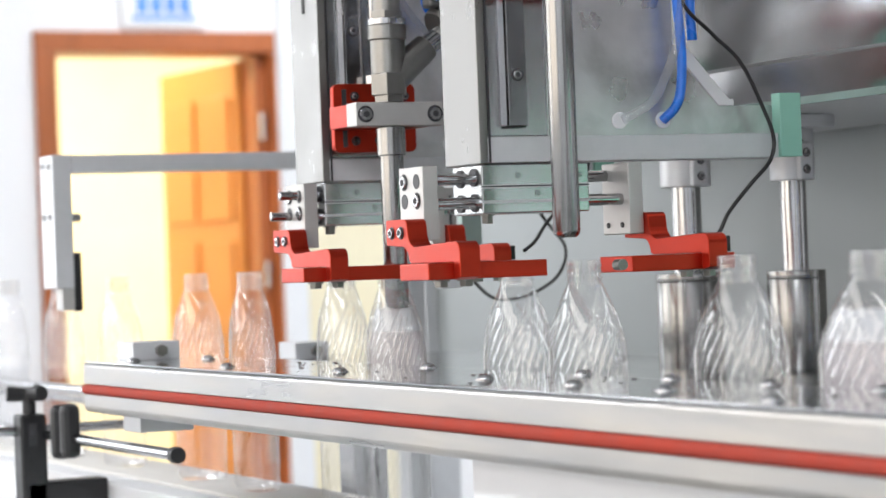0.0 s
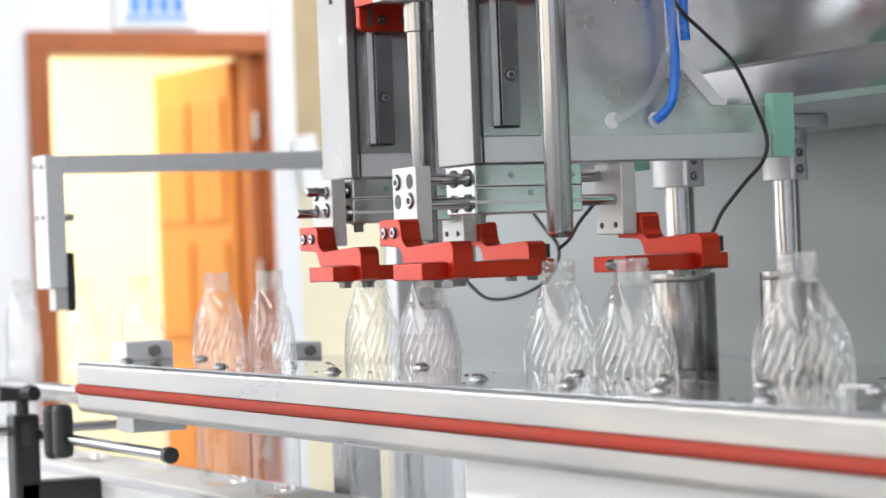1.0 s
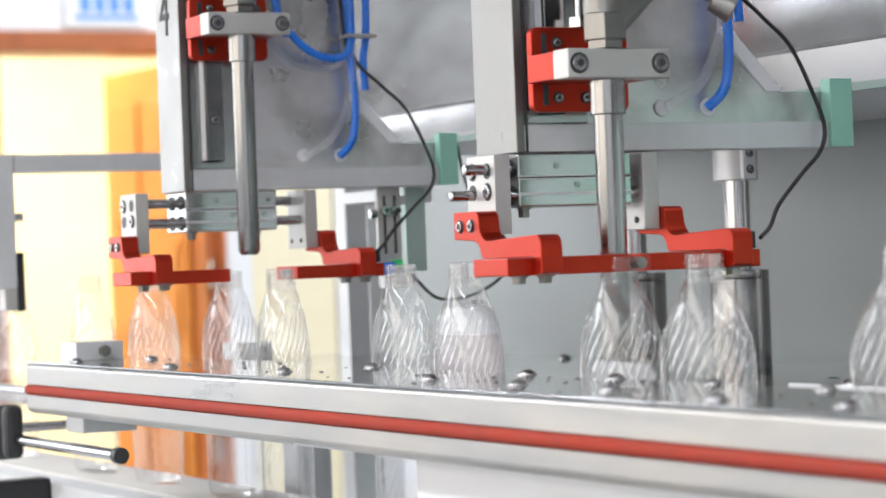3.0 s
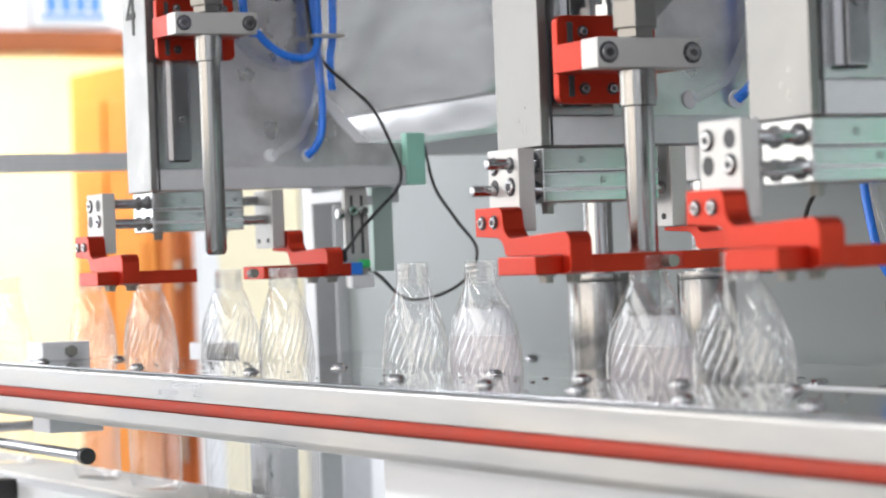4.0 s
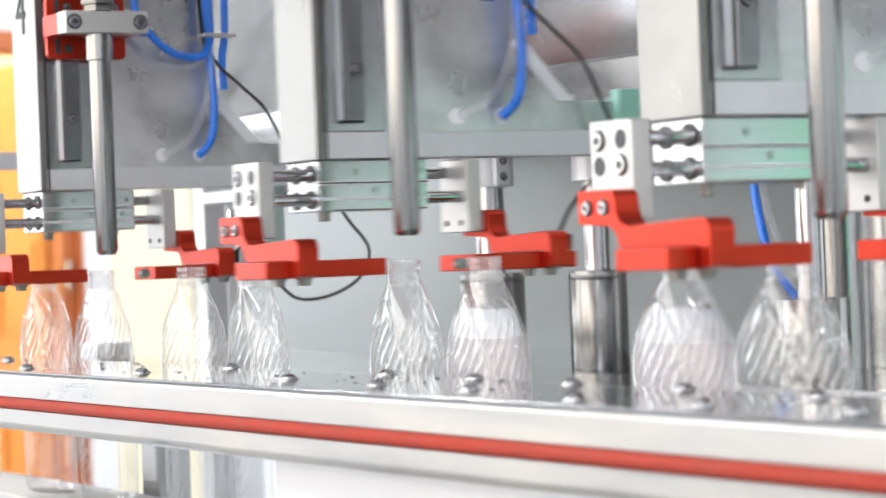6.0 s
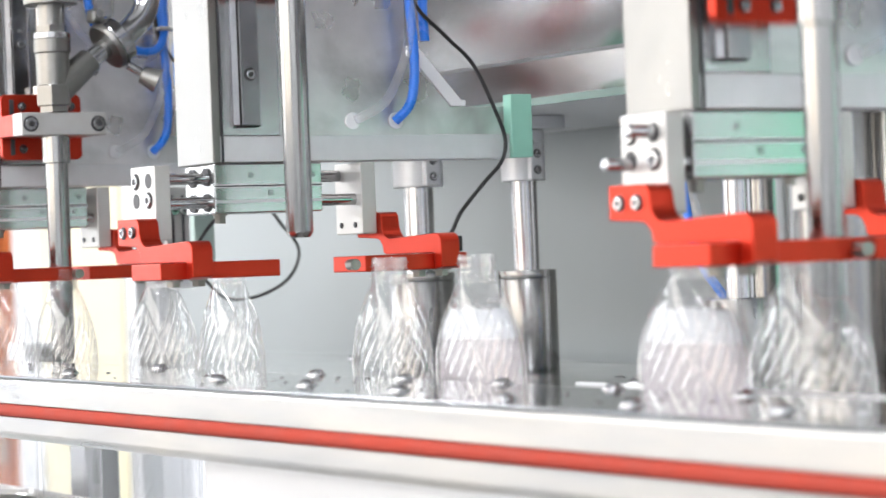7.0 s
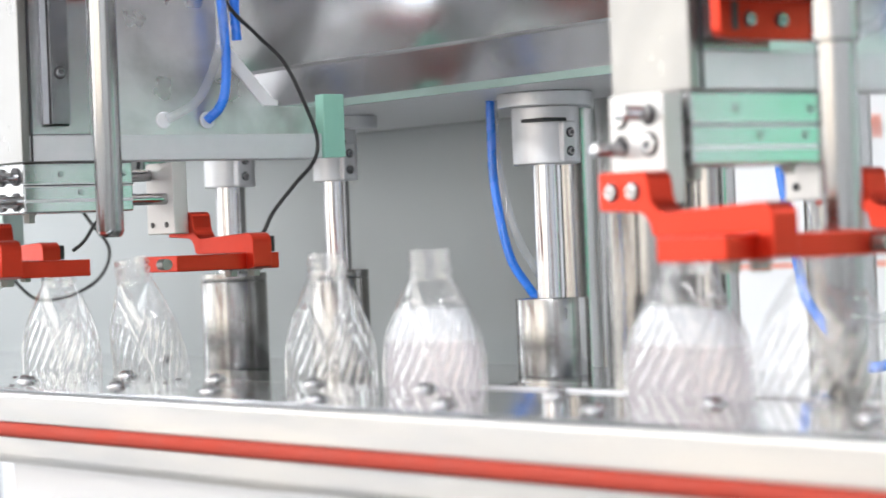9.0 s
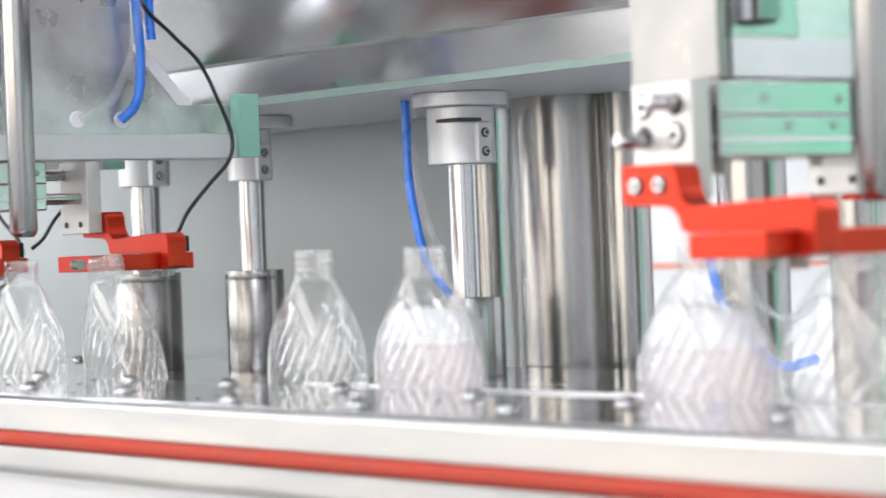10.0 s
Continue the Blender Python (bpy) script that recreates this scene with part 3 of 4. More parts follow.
def sensor_arm():
    s = empty("sensor_arm", (-0.5, 0, 0), "aluminium cross arm with a hanging leg and black bottle sensor", "sensor arm")
    part("arm", box(-0.03, 0.0, -0.070, 0.36, 1.252, 1.2735, 0.001), ALUGREY, s)
    leg = part("leg_bar", box(-0.052, 0.0, -0.0935, -0.0705, 1.1145, 1.274, 0.0012), ALUGREY, s)
    for x, z in ((-0.014, 1.26), (-0.038, 1.262), (-0.014, 1.2), (-0.038, 1.2)):
        socket_screw(leg, (x, -0.0935, z), (0, -1, 0), 0.0032)
    part("sensor", box(-0.03, -0.004, -0.0703, -0.060, 1.087, 1.157, 0.001), BLACK, s, "black optical sensor")
    part("sensor_plate", box(-0.028, -0.002, -0.086, -0.0705, 1.088, 1.1143, 0.0008), ALUW, s)
    part("thumb_screw", rod((-0.012, -0.0704, 1.199), (-0.012, -0.058, 1.199), 0.005, 14), CHROME, s)
    part("support", box(-0.03, 0.0, 0.361, 0.39, 0, 1.274, 0.002), ALUGREY, s)


sensor_arm()


# ---- filling heads ----
HEADS = []


def head(x0, number, extras):
    h = empty("filling_unit", (x0, 0, 0), "aluminium filling head with red jaws and a steel filling tube", "filling head", "filling heads")
    part("column", box(-0.067, 0.0, -0.0385, -0.0305, 1.209, 1.715, 0.0008), ALU, h, "brushed aluminium column")
    part("column_edge", box(-0.066, 0.0008, -0.0304, -0.0285, 1.2095, 1.715, 0), DARK, h)
    part("back_plate", box(-0.02, -0.006, -0.0284, 0.029, 1.2315, 1.715, 0.001), CYL, h)
    part("hanger", box(-0.03, 0.0, -0.028, 0.05, 1.7, 1.7195, 0.001), ALU, h)
    r = part("linear_rail", slab([(-0.017, 0), (-0.017, 0.004), (-0.013, 0.007), (-0.013, 0.012), (0.004, 0.012), (0.004, 0.007), (0.008, 0.004), (0.008, 0)], "y", 0, 0.44, 0.0004), RAILM, h)
    # stand the profile upright: its length runs along z, its height along x
    r.matrix_basis = Matrix(((0, 0, 1, -0.0059), (1, 0, 0, 0), (0, 1, 0, 1.24), (0, 0, 0, 1)))
    for z in (1.282, 1.352, 1.422, 1.492):
        socket_screw(h, (0.0062, -0.0045, z), (1, 0, 0), 0.0042)
    part("rail_stop", box(-0.0058, 0.003, -0.012, 0.004, 1.2383, 1.2397, 0.0005), BLACK, h)
    # stainless sheet with tube bushes
    sheet = [(0.0295, 1.2315), (0.262, 1.2315), (0.262, 1.256), (0.201, 1.256), (0.157, 1.302), (0.157, 1.7), (0.0295, 1.7)]
    part("back_sheet", slab(sheet, "x", -0.016, -0.012, 0), SHEET, h, "smeared stainless sheet")
    # white paint imitates the light caught by the bare folded edge
    part("sheet_lip", slab([(0.2005, 1.2565), (0.216, 1.2565), (0.216, 1.2615), (0.2115, 1.262), (0.168, 1.309), (0.1575, 1.309), (0.1575, 1.304)], "x", -0.03, -0.010, 0.0005), WHITE, h, "folded sheet edge, whitened like a highlight")
    part("cross_bar", box(-0.03, 0.0, -0.033, 0.2542, 1.2095, 1.2312, 0.0009), ALUGREY, h, "aluminium cross bar")
    part("end_plate", box(-0.010, 0.0035, 0.2545, 0.2765, 1.210, 1.266, 0.0008), TEAL, h, "teal green end plate")
    for y in (0.101, 0.144):
        part("tube_bush", rod((-0.012, y, 1.244), (-0.0095, y, 1.244), 0.0073, 24, bevel=0.001), WHITE, h)
    # air cylinder
    cyl = part("air_cylinder", box(-0.057, -0.002, -0.037, 0.064, 1.1675, 1.2085, 0.0012), CYL, h, "grooved aluminium air cylinder")
    for z0, z1 in ((1.1885, 1.1915), (1.176, 1.1785)):
        part("groove", box(-0.003, -0.0014, -0.0365, 0.0635, z0, z1, 0), ALUGREY, cyl)
    part("groove_shadow", box(-0.0035, -0.0012, -0.0366, 0.0636, 1.1895, 1.1906, 0), DARK, cyl)
    for y, z in ((-0.003, 1.199), (0.055, 1.199), (0.015, 1.184), (0.05, 1.184)):
        part("port", rod((-0.003, y, z), (-0.0012, y, z), 0.0025, 12), RAILM, cyl)
    for dx, z in ((-0.016, 1.198), (-0.042, 1.198), (-0.016, 1.177), (-0.042, 1.177)):
        part("rod_seal", rod((dx, -0.0385, z), (dx, -0.0365, z), 0.0075, 20), DARK, cyl)
    hex_bolt(h, (-0.012, -0.028, 1.1674), 0.005, 0.008)
    hex_bolt(h, (-0.012, 0.045, 1.1674), 0.004, 0.005)

    for dx, z in ((-0.012, 1.197), (-0.036, 1.178)):
        part("guide_pin", rod((dx, -0.079, z), (dx, -0.0385, z), 0.0042, 20, bevel=0.0006), CHROME, h, smooth=True)
    # jaws
    def jaw(side):
        """side -1: the front jaw, which moves along +y to close; +1: the rear jaw."""
        f = (lambda a, b: (a, b)) if side < 0 else (lambda a, b: (-b + 0.023, -a + 0.023))
        j = part("front_jaw" if side < 0 else "rear_jaw", box(-0.046, 0.0, *f(-0.092, -0.078), 1.147, 1.208, 0.0009), ALUW, h, "pale aluminium slide plate")
        for dx, z in ((-0.042, 1.198), (-0.016, 1.177)):
            part("rod", rod((dx + 0.003, f(-0.0778, 0)[0] if side < 0 else 0.02, z), (dx + 0.003, -0.01 if side < 0 else 0.1008, z), 0.005, 20), CHROME, j, smooth=True)
        ys = -0.092 if side < 0 else 0.115
        for dx, z in ((-0.036, 1.196), (-0.012, 1.180)):
            if side < 0:
                socket_screw(j, (dx, ys, z), (0, side, 0), 0.0055)
                hx = dx + 0.024 if dx < -0.03 else dx - 0.024
                part("bore", rod((hx, ys + 0.0005, z), (hx, ys - 0.0003, z), 0.0062, 20), DARK, j)
            else:
                part("pin", rod((dx, 0.1, 1.155), (dx, 0.1008, 1.155), 0.0025, 12), DARK, j)
        prof = ([(-0.035, 1.165), (0.0, 1.165)] + arc(0.0, 1.159, 0.006, 90, 0, 4) + arc(0.020, 1.1555, 0.0135, 180, 270, 6)
                + [(0.092, 1.145)] + arc(0.094, 1.137, 0.008, 90, 0, 5) + [(0.102, 1.1168), (0.0915, 1.1150), (0.0905, 1.1160), (0.0905, 1.1286), (0.012, 1.1286)] + arc(-0.004, 1.1305, 0.012, 0, 90, 5) + [(-0.035, 1.144)])
        br = part("jaw_bracket", slab(prof, "y", *f(-0.1105, -0.0925), 0.0007), RED, j, "red anodised bracket with an S-shaped step")
        fin = part("finger", box(0.036, 0.090, *f(-0.132 if side < 0 else -0.125, -0.0275), 1.1152, 1.1284, 0.0009), RED, j, "red anodised finger")
        if side < 0:
            for x in (-0.024, -0.006):
                socket_screw(br, (x, -0.1105, 1.154), (0, -1, 0), 0.0042)
        else:
            part("stop_pin", rod((0.0895, 0.036, 1.1215), (0.1, 0.036, 1.1215), 0.0045, 16), BOLT, fin)
            part("sensor", box(0.07, 0.092, 0.1335, 0.143, 1.129, 1.142, 0.0008), BLACK, j, "small black sensor")
        for y in (-0.112, -0.090):
            yy = y if side < 0 else -y + 0.023
            hex_bolt(fin, (0.07, yy, 1.1151), 0.0058, 0.006)
        return j

    front, rear = jaw(-1), jaw(1)
    # nozzle carriage, built in its lowered place
    plate = (arc(0.045, 1.251, 0.006, -90, 0, 4) + arc(0.045, 1.304, 0.006, 0, 90, 4)
             + arc(-0.028, 1.304, 0.006, 90, 180, 4) + arc(-0.028, 1.251, 0.006, 180, 270, 4))
    n = part("nozzle_carriage", slab(plate, "x", 0.013, 0.021, 0.0008), RED, h, "red anodised carriage plate")
    part("slide_block", box(0.0065, 0.0128, -0.024, 0.014, 1.249, 1.306, 0.001), DARK, n)
    for z0, z1 in ((1.250, 1.266), (1.288, 1.305)):
        part("slot", box(0.0208, 0.0216, -0.0255, -0.0205, z0, z1, 0.0004), DARK, n)
    for y, z in ((-0.012, 1.298), (-0.012, 1.256), (0.012, 1.256), (0.040, 1.298)):
        socket_screw(n, (0.0212, y, z), (1, 0, 0), 0.0036)
    part("red_arm", box(0.0212, 0.0618, -0.0385, 0.0485, 1.2665, 1.2875, 0.0008), RED, n)
    cl = part("clamp_bar", box(0.062, 0.085, -0.039, 0.0495, 1.266, 1.288, 0.001), ALUW, n, "white aluminium clamp bar")
    for y in (-0.0295, 0.041):
        socket_screw(cl, (0.085, y, 1.277), (1, 0, 0), 0.0062)
    c = (0.074, 0, 0)
    part("sleeve", rod((0.074, 0, 1.239), (0.074, 0, 1.2655), 0.0135, 36, bevel=0.0008), TUBE, n, smooth=False)
    part("fill_tube", lathe([(0.0078, 1.045), (0.0102, 1.0478), (0.0110, 1.0505), (0.0110, 1.2388), (0.005, 1.2389)], 36, c), TUBE, n, "polished steel filling tube", True)
    part("hex_nut", rod((0.074, 0, 1.2885), (0.074, 0, 1.2945), 0.0145, 6), CAST, n)
    part("hex_body", rod((0.074, 0, 1.2946), (0.074, 0, 1.315), 0.0178, 6, bevel=0.001), CAST, n)
    v = part("valve_body", lathe([(0.0162, 1.3151), (0.0162, 1.3455), (0.0178, 1.347), (0.0178, 1.359), (0.0172, 1.3595), (0.0172, 1.366), (0.0142, 1.3662), (0.0142, 1.373), (0.0132, 1.3732), (0.0132, 1.393), (0.005, 1.393)], 32, c), CAST, n, "cast stainless angle valve", True)
    part("ring", rod((0.074, 0, 1.3598), (0.074, 0, 1.3658), 0.0180, 32, bevel=0.0006), CHROME, v)
    part("hex_collar", rod((0.074, 0, 1.3662), (0.074, 0, 1.3728), 0.0158, 6), CAST, v)
    part("branch", rod((0.074, 0.004, 1.311), (0.074, 0.040, 1.3405), 0.0155, 24, 0.0128, bevel=0.0006), CAST, v)
    part("branch_pipe", rod((0.074, 0.038, 1.339), (0.074, 0.066, 1.3585), 0.0098, 24), CHROME, v, smooth=True)
    ci = part("clamp_ring", rod((0.074, 0.0615, 1.3555), (0.074, 0.0725, 1.3632), 0.0255, 32, bevel=0.002), CHROME, n, "sanitary pipe clamp")
    part("clamp_jaw", rod((0.074, 0.0565, 1.352), (0.074, 0.0612, 1.3553), 0.0245, 24, 0.0262, bevel=0.0012), CAST, ci)
    part("clamp_lug", box(0.066, 0.082, 0.040, 0.054, 1.376, 1.390, 0.003), CAST, ci)
    part("hinge_pin", rod((0.062, 0.047, 1.385), (0.086, 0.047, 1.385), 0.004, 14), CHROME, ci)
    part("screw_stem", rod((0.078, 0.078, 1.335), (0.083, 0.098, 1.323), 0.0045, 14), CHROME, ci)
    part("wing_nut", rod((0.081, 0.091, 1.326), (0.088, 0.106, 1.318), 0.0085, 24, 0.0125, bevel=0.0012), CAST, ci)
    part("elbow", hose([(0.074, 0.070, 1.3615), (0.074, 0.085, 1.3715), (0.074, 0.098, 1.386), (0.074, 0.104, 1.406), (0.074, 0.105, 1.45), (0.074, 0.105, 1.6)], 0.0128, 24, 6), CHROME, n, "polished elbow pipe", True)
    part("flange", rod((0.074, 0, 1.3931), (0.074, 0, 1.402), 0.026, 32, bevel=0.001), CAST, n)
    part("actuator", rod((0.074, 0, 1.4021), (0.074, 0, 1.52), 0.022, 32, bevel=0.002), CAST, n)
    part("lift_rod", rod((0.017, 0.012, 1.3102), (0.017, 0.012, 1.68), 0.0048, 20), CHROME, n, smooth=True)
    part("lift_nut", rod((0.017, 0.012, 1.3103), (0.017, 0.012, 1.318), 0.0095, 6), CHROME, n)
    # hoses and cables
    part("air_hose", hose([(-0.006, 0.141, 1.2435), (0.004, 0.148, 1.254), (0.006, 0.153, 1.27), (0.006, 0.155, 1.302), (0.006, 0.152, 1.346), (0.004, 0.148, 1.42), (0.0, 0.138, 1.69)], 0.0043, 12), BLUE, h, "blue air hose", True)
    part("clear_hose", hose([(-0.006, 0.102, 1.2445), (0.006, 0.113, 1.252), (0.008, 0.126, 1.262), (0.008, 0.139, 1.284), (0.008, 0.148, 1.307), (0.008, 0.154, 1.346), (0.0, 0.150, 1.42), (0.0, 0.148, 1.69)], 0.0041, 12), HOSE, h, "clear air hose", True)
    part("air_hose", hose([(0.0, 0.170, 1.312), (0.0, 0.169, 1.346), (0.0, 0.174, 1.406), (-0.002, 0.172, 1.69)], 0.0043, 12), BLUE, h, "blue air hose", True)
    part("sensor_cable", hose([(0.06, 0.142, 1.137), (0.045, 0.162, 1.146), (0.02, 0.188, 1.163), (0.008, 0.219, 1.187), (0.008, 0.239, 1.206), (0.008, 0.244, 1.226), (0.008, 0.234, 1.253), (0.008, 0.213, 1.292), (0.008, 0.185, 1.317), (0.008, 0.155, 1.346), (0.006, 0.142, 1.40), (0, 0.138, 1.69)], 0.0018, 10), BLACK, h, "black sensor cable", True)
    if extras:
        # numeral on the column, and the sensor bracket under the cross bar
        crv = bpy.data.curves.new("numeral", "FONT")
        crv.body, crv.size, crv.extrude = number, 0.074, 0.0003
        tmp = new("tmp_text", crv)
        me = bpy.data.meshes.new_from_object(tmp.evaluated_get(bpy.context.evaluated_depsgraph_get()))
        bpy.data.objects.remove(tmp)
        me.materials.append(INK)
        num = new("numeral", me)
        num.parent = h
        num.matrix_basis = pose(-0.054, -0.0389, 1.372, 90, 0, 0) @ Matrix.Diagonal((0.8, 1, 1, 1))
        part("air_hose", hose([(0.02, 0.04, 1.69), (0.02, 0.062, 1.404), (0.018, 0.080, 1.369), (0.014, 0.108, 1.349), (0.012, 0.137, 1.346), (0.01, 0.150, 1.361), (0.008, 0.152, 1.405), (0.0, 0.15, 1.69)], 0.0042, 12), BLUE, h, "blue air hose", True)
        part("clear_hose", hose([(0.012, 0.03, 1.40), (0.012, 0.058, 1.363), (0.01, 0.085, 1.34), (0.01, 0.123, 1.335), (0.01, 0.148, 1.352), (0.006, 0.155, 1.40), (0, 0.155, 1.69)], 0.0034, 12), HOSE, h, "clear air hose", True)
        part("cable_tie", box(0.0, 0.02, 0.143, 0.178, 1.367, 1.3705, 0.0005), ALUW, h)
    HEADS.append((h, front, rear, n))


def sensor_stand():
    h = empty("bottle_sensor_stand", (-0.021, 0, 0), "slotted sensor bracket with blue sensor and looping black cable", "sensor stand")
    part("lower_plate", box(-0.03, -0.02, 0.222, 0.246, 1.118, 1.209, 0.0008), PALEGREEN, h, "pale green hanging plate")
    sl = part("slotted_bracket", box(-0.02, -0.014, 0.186, 0.2135, 1.131, 1.209, 0.0008), ALUW, h, "white slotted bracket")
    for y in (0.1925, 0.2045):
        part("slot", box(-0.0138, -0.0132, y, y + 0.0028, 1.138, 1.2, 0), DARK, sl)
        k = part("clamp_screw", rod((-0.0136, y + 0.0014, 1.184), (-0.007, y + 0.0014, 1.184), 0.0055, 16, bevel=0.0008), CHROME, sl)
        part("socket", rod((-0.0072, y + 0.0014, 1.184), (-0.0066, y + 0.0014, 1.184), 0.0026, 6), DARK, k)
    part("side_screw", rod((-0.017, 0.1858, 1.181), (-0.017, 0.178, 1.181), 0.0055, 16, bevel=0.001), CHROME, sl)
    part("blue_sensor", box(-0.014, 0.000, 0.183, 0.1985, 1.1155, 1.1285, 0.001), BLUE, h, "small blue sensor")
    part("sensor_face", box(-0.013, -0.001, 0.180, 0.1828, 1.117, 1.127, 0.0005), ALUW, h)
    part("green_lamp", box(-0.014, -0.002, 0.1995, 0.209, 1.1225, 1.1315, 0.002), GREENLED, h)
    part("sensor_foot", box(-0.014, -0.001, 0.186, 0.212, 1.101, 1.1152, 0.0012), WHITE, h, "white plastic sensor foot")
    part("sensor_web", box(-0.0198, -0.0142, 0.187, 0.212, 1.102, 1.1308, 0.0008), ALUW, h)
    part("sensor_cable", hose([(-0.01, 0.205, 1.124), (-0.05, 0.227, 1.122), (-0.05, 0.243, 1.112), (-0.05, 0.273, 1.087), (-0.05, 0.315, 1.089), (-0.05, 0.352, 1.108), (-0.05, 0.364, 1.139), (-0.05, 0.34, 1.171), (-0.05, 0.314, 1.209), (-0.05, 0.303, 1.256)], 0.0018, 10), BLACK, h, "black sensor cable", True)
    part("stand_arm", box(-0.19, -0.0302, 0.224, 0.236, 1.196, 1.209, 0.0008), ALUGREY, h)
    part("cross_arm", box(-0.19, -0.178, 0.2362, 0.322, 1.196, 1.209, 0.0008), ALUGREY, h)
    part("stand_riser", box(-0.19, -0.178, 0.3222, 0.334, 1.196, 1.2578, 0.0008), ALUGREY, h)
    part("bracket_tie", box(-0.0215, -0.0202, 0.186, 0.246, 1.19, 1.2, 0), ALUGREY, h)


sensor_stand()
head(-0.021, "4", True)
head(0.532, "3", False)
head(1.115, "2", False)


# ---- bottles ----
BODY = [(0.0, 0.0460, 0.0165), (0.003, 0.0500, 0.0185), (0.008, 0.0520, 0.0195), (0.06, 0.0535, 0.0198), (0.12, 0.0540, 0.0198), (0.145, 0.0540, 0.0196),
        (0.160, 0.0528, 0.0194), (0.175, 0.0485, 0.0188), (0.187, 0.0412, 0.0175), (0.197, 0.0330, 0.0162), (0.206, 0.0240, 0.0149), (0.2105, 0.0175, 0.0142), (0.2125, 0.0142, 0.0139)]


def half_axes(z):
    """Half the oval body's length along the belt and across it, at height z over the belt."""
    zs, al, ac = zip(*BODY)
    w = 0.0045 if 0.012 < z < 0.207 else 0.0005
    near = [min(0.2125, max(0.0, z + w * k / 2)) for k in range(-2, 3)]
    return float(np.mean(np.interp(near, zs, al))), float(np.mean(np.interp(near, zs, ac)))


LEAF_TOP = 0.2005


def leaf(u, z):
    """The four pointed leaf panels: how far inside one, on its ridge, on one of its slanting ribs."""
    drop = LEAF_TOP - z
    if drop < 0.0005 or z < 0.008:
        return 0.0, 0.0, 0.0
    hi = min(1.25, 0.98 * (drop / 0.065) ** 0.55)
    lo = max(-0.75 * (drop / 0.026) ** 0.75, hi - math.pi / 2)
    inside = ridge = rib = 0.0
    for k in range(4):
        d = (u - k * math.pi / 2 + 0.22 + math.pi) % (2 * math.pi) - math.pi
        if lo < d < hi:
            m = min(d - lo, hi - d)
            inside = max(inside, min(1.0, m / 0.07))
            if z < 0.187:
                w = math.cos((d - 15.0 * z) / 0.235 * 2 * math.pi)
                w = min(1.0, max(0.0, (w - 0.15) / 0.85))
                edge = min(1.0, max(0.0, (hi - d - 0.12) / 0.06)) * min(1.0, max(0.0, (d - lo - 0.07) / 0.06)) * min(1.0, (0.187 - z) / 0.004)
                rib = max(rib, w * w * (3 - 2 * w) * edge * (1.0 if k in (0, 3) else 0.18))
        ridge = max(ridge, (1.0 if k in (0, 3) else 0.3) * max(1 - abs(d - hi) / 0.06, 1 - abs(d - lo) / 0.05))
    low = min(1.0, max(0.12, (z - 0.112) / 0.014))
    return inside * low, max(0.0, ridge) * max(0.4, low), rib * low


def ring_at(bm, z, seg, layer):
    a, b = half_axes(z)
    ring = []
    for i in range(seg):
        u = 2 * math.pi * i / seg
        f, e, rb = leaf(u, z)
        nx, ny = math.cos(u) / a, math.sin(u) / b
        k = (-0.0009 * f + 0.0009 * e + 0.0013 * rb) / math.hypot(nx, ny)
        v = bm.verts.new((a * math.cos(u) + k * nx, b * math.sin(u) + k * ny, z))
        v[layer] = min(1.0, 0.8 * rb + 0.9 * e)
        ring.append(v)
    return ring


def bottle_body():
    bm = bmesh.new()
    layer = bm.verts.layers.float.new("relief")
    seg = 288
    heights = [0.0, 0.0015, 0.003, 0.005] + [0.008 + 0.0024 * i for i in range(50)] + [0.128 + 0.0014 * i for i in range(60)] + [0.2115, 0.2125]
    rings = [ring_at(bm, z, seg, layer) for z in heights]
    for a, b in zip(rings, rings[1:]):
        for i in range(seg):
            bm.faces.new((a[i], a[(i + 1) % seg], b[(i + 1) % seg], b[i]))
    bm.faces.new(rings[0][::-1])
    # drops of water on the outside
    for k in range(60):
        z, u, r = random.uniform(0.13, 0.205), random.uniform(0, 2 * math.pi), random.uniform(0.0005, 0.0011)
        a, b = half_axes(z)
        bmesh.ops.create_icosphere(bm, subdivisions=1, radius=r, matrix=Matrix.Translation((a * math.cos(u), b * math.sin(u), z)))
    return bm


NECK = [(0.0141, 0.2126), (0.0136, 0.2136), (0.0135, 0.2152), (0.0148, 0.2159), (0.0150, 0.2166), (0.0148, 0.2173), (0.0135, 0.2180), (0.0134, 0.2204), (0.0142, 0.2209), (0.0144, 0.2214), (0.0142, 0.2219), (0.0134, 0.2226),
        (0.0134, 0.2252), (0.0142, 0.2257), (0.0144, 0.2262), (0.0142, 0.2267), (0.0134, 0.2274), (0.0134, 0.2306), (0.0129, 0.2315), (0.0119, 0.2315), (0.0116, 0.2306), (0.0116, 0.2110)]


def bottle_neck():
    bm = bmesh.new()
    seg = 72
    rings = [[bm.verts.new((r * math.cos(2 * math.pi * i / seg), r * math.sin(2 * math.pi * i / seg),
                            z + (0.0009 * math.sin(2 * math.pi * i / seg + 0.8) if 0.219 < z < 0.228 else 0))) for i in range(seg)] for r, z in NECK]
    for a, b in zip(rings, rings[1:]):
        for i in range(seg):
            bm.faces.new((a[i], a[(i + 1) % seg], b[(i + 1) % seg], b[i]))
    return bm


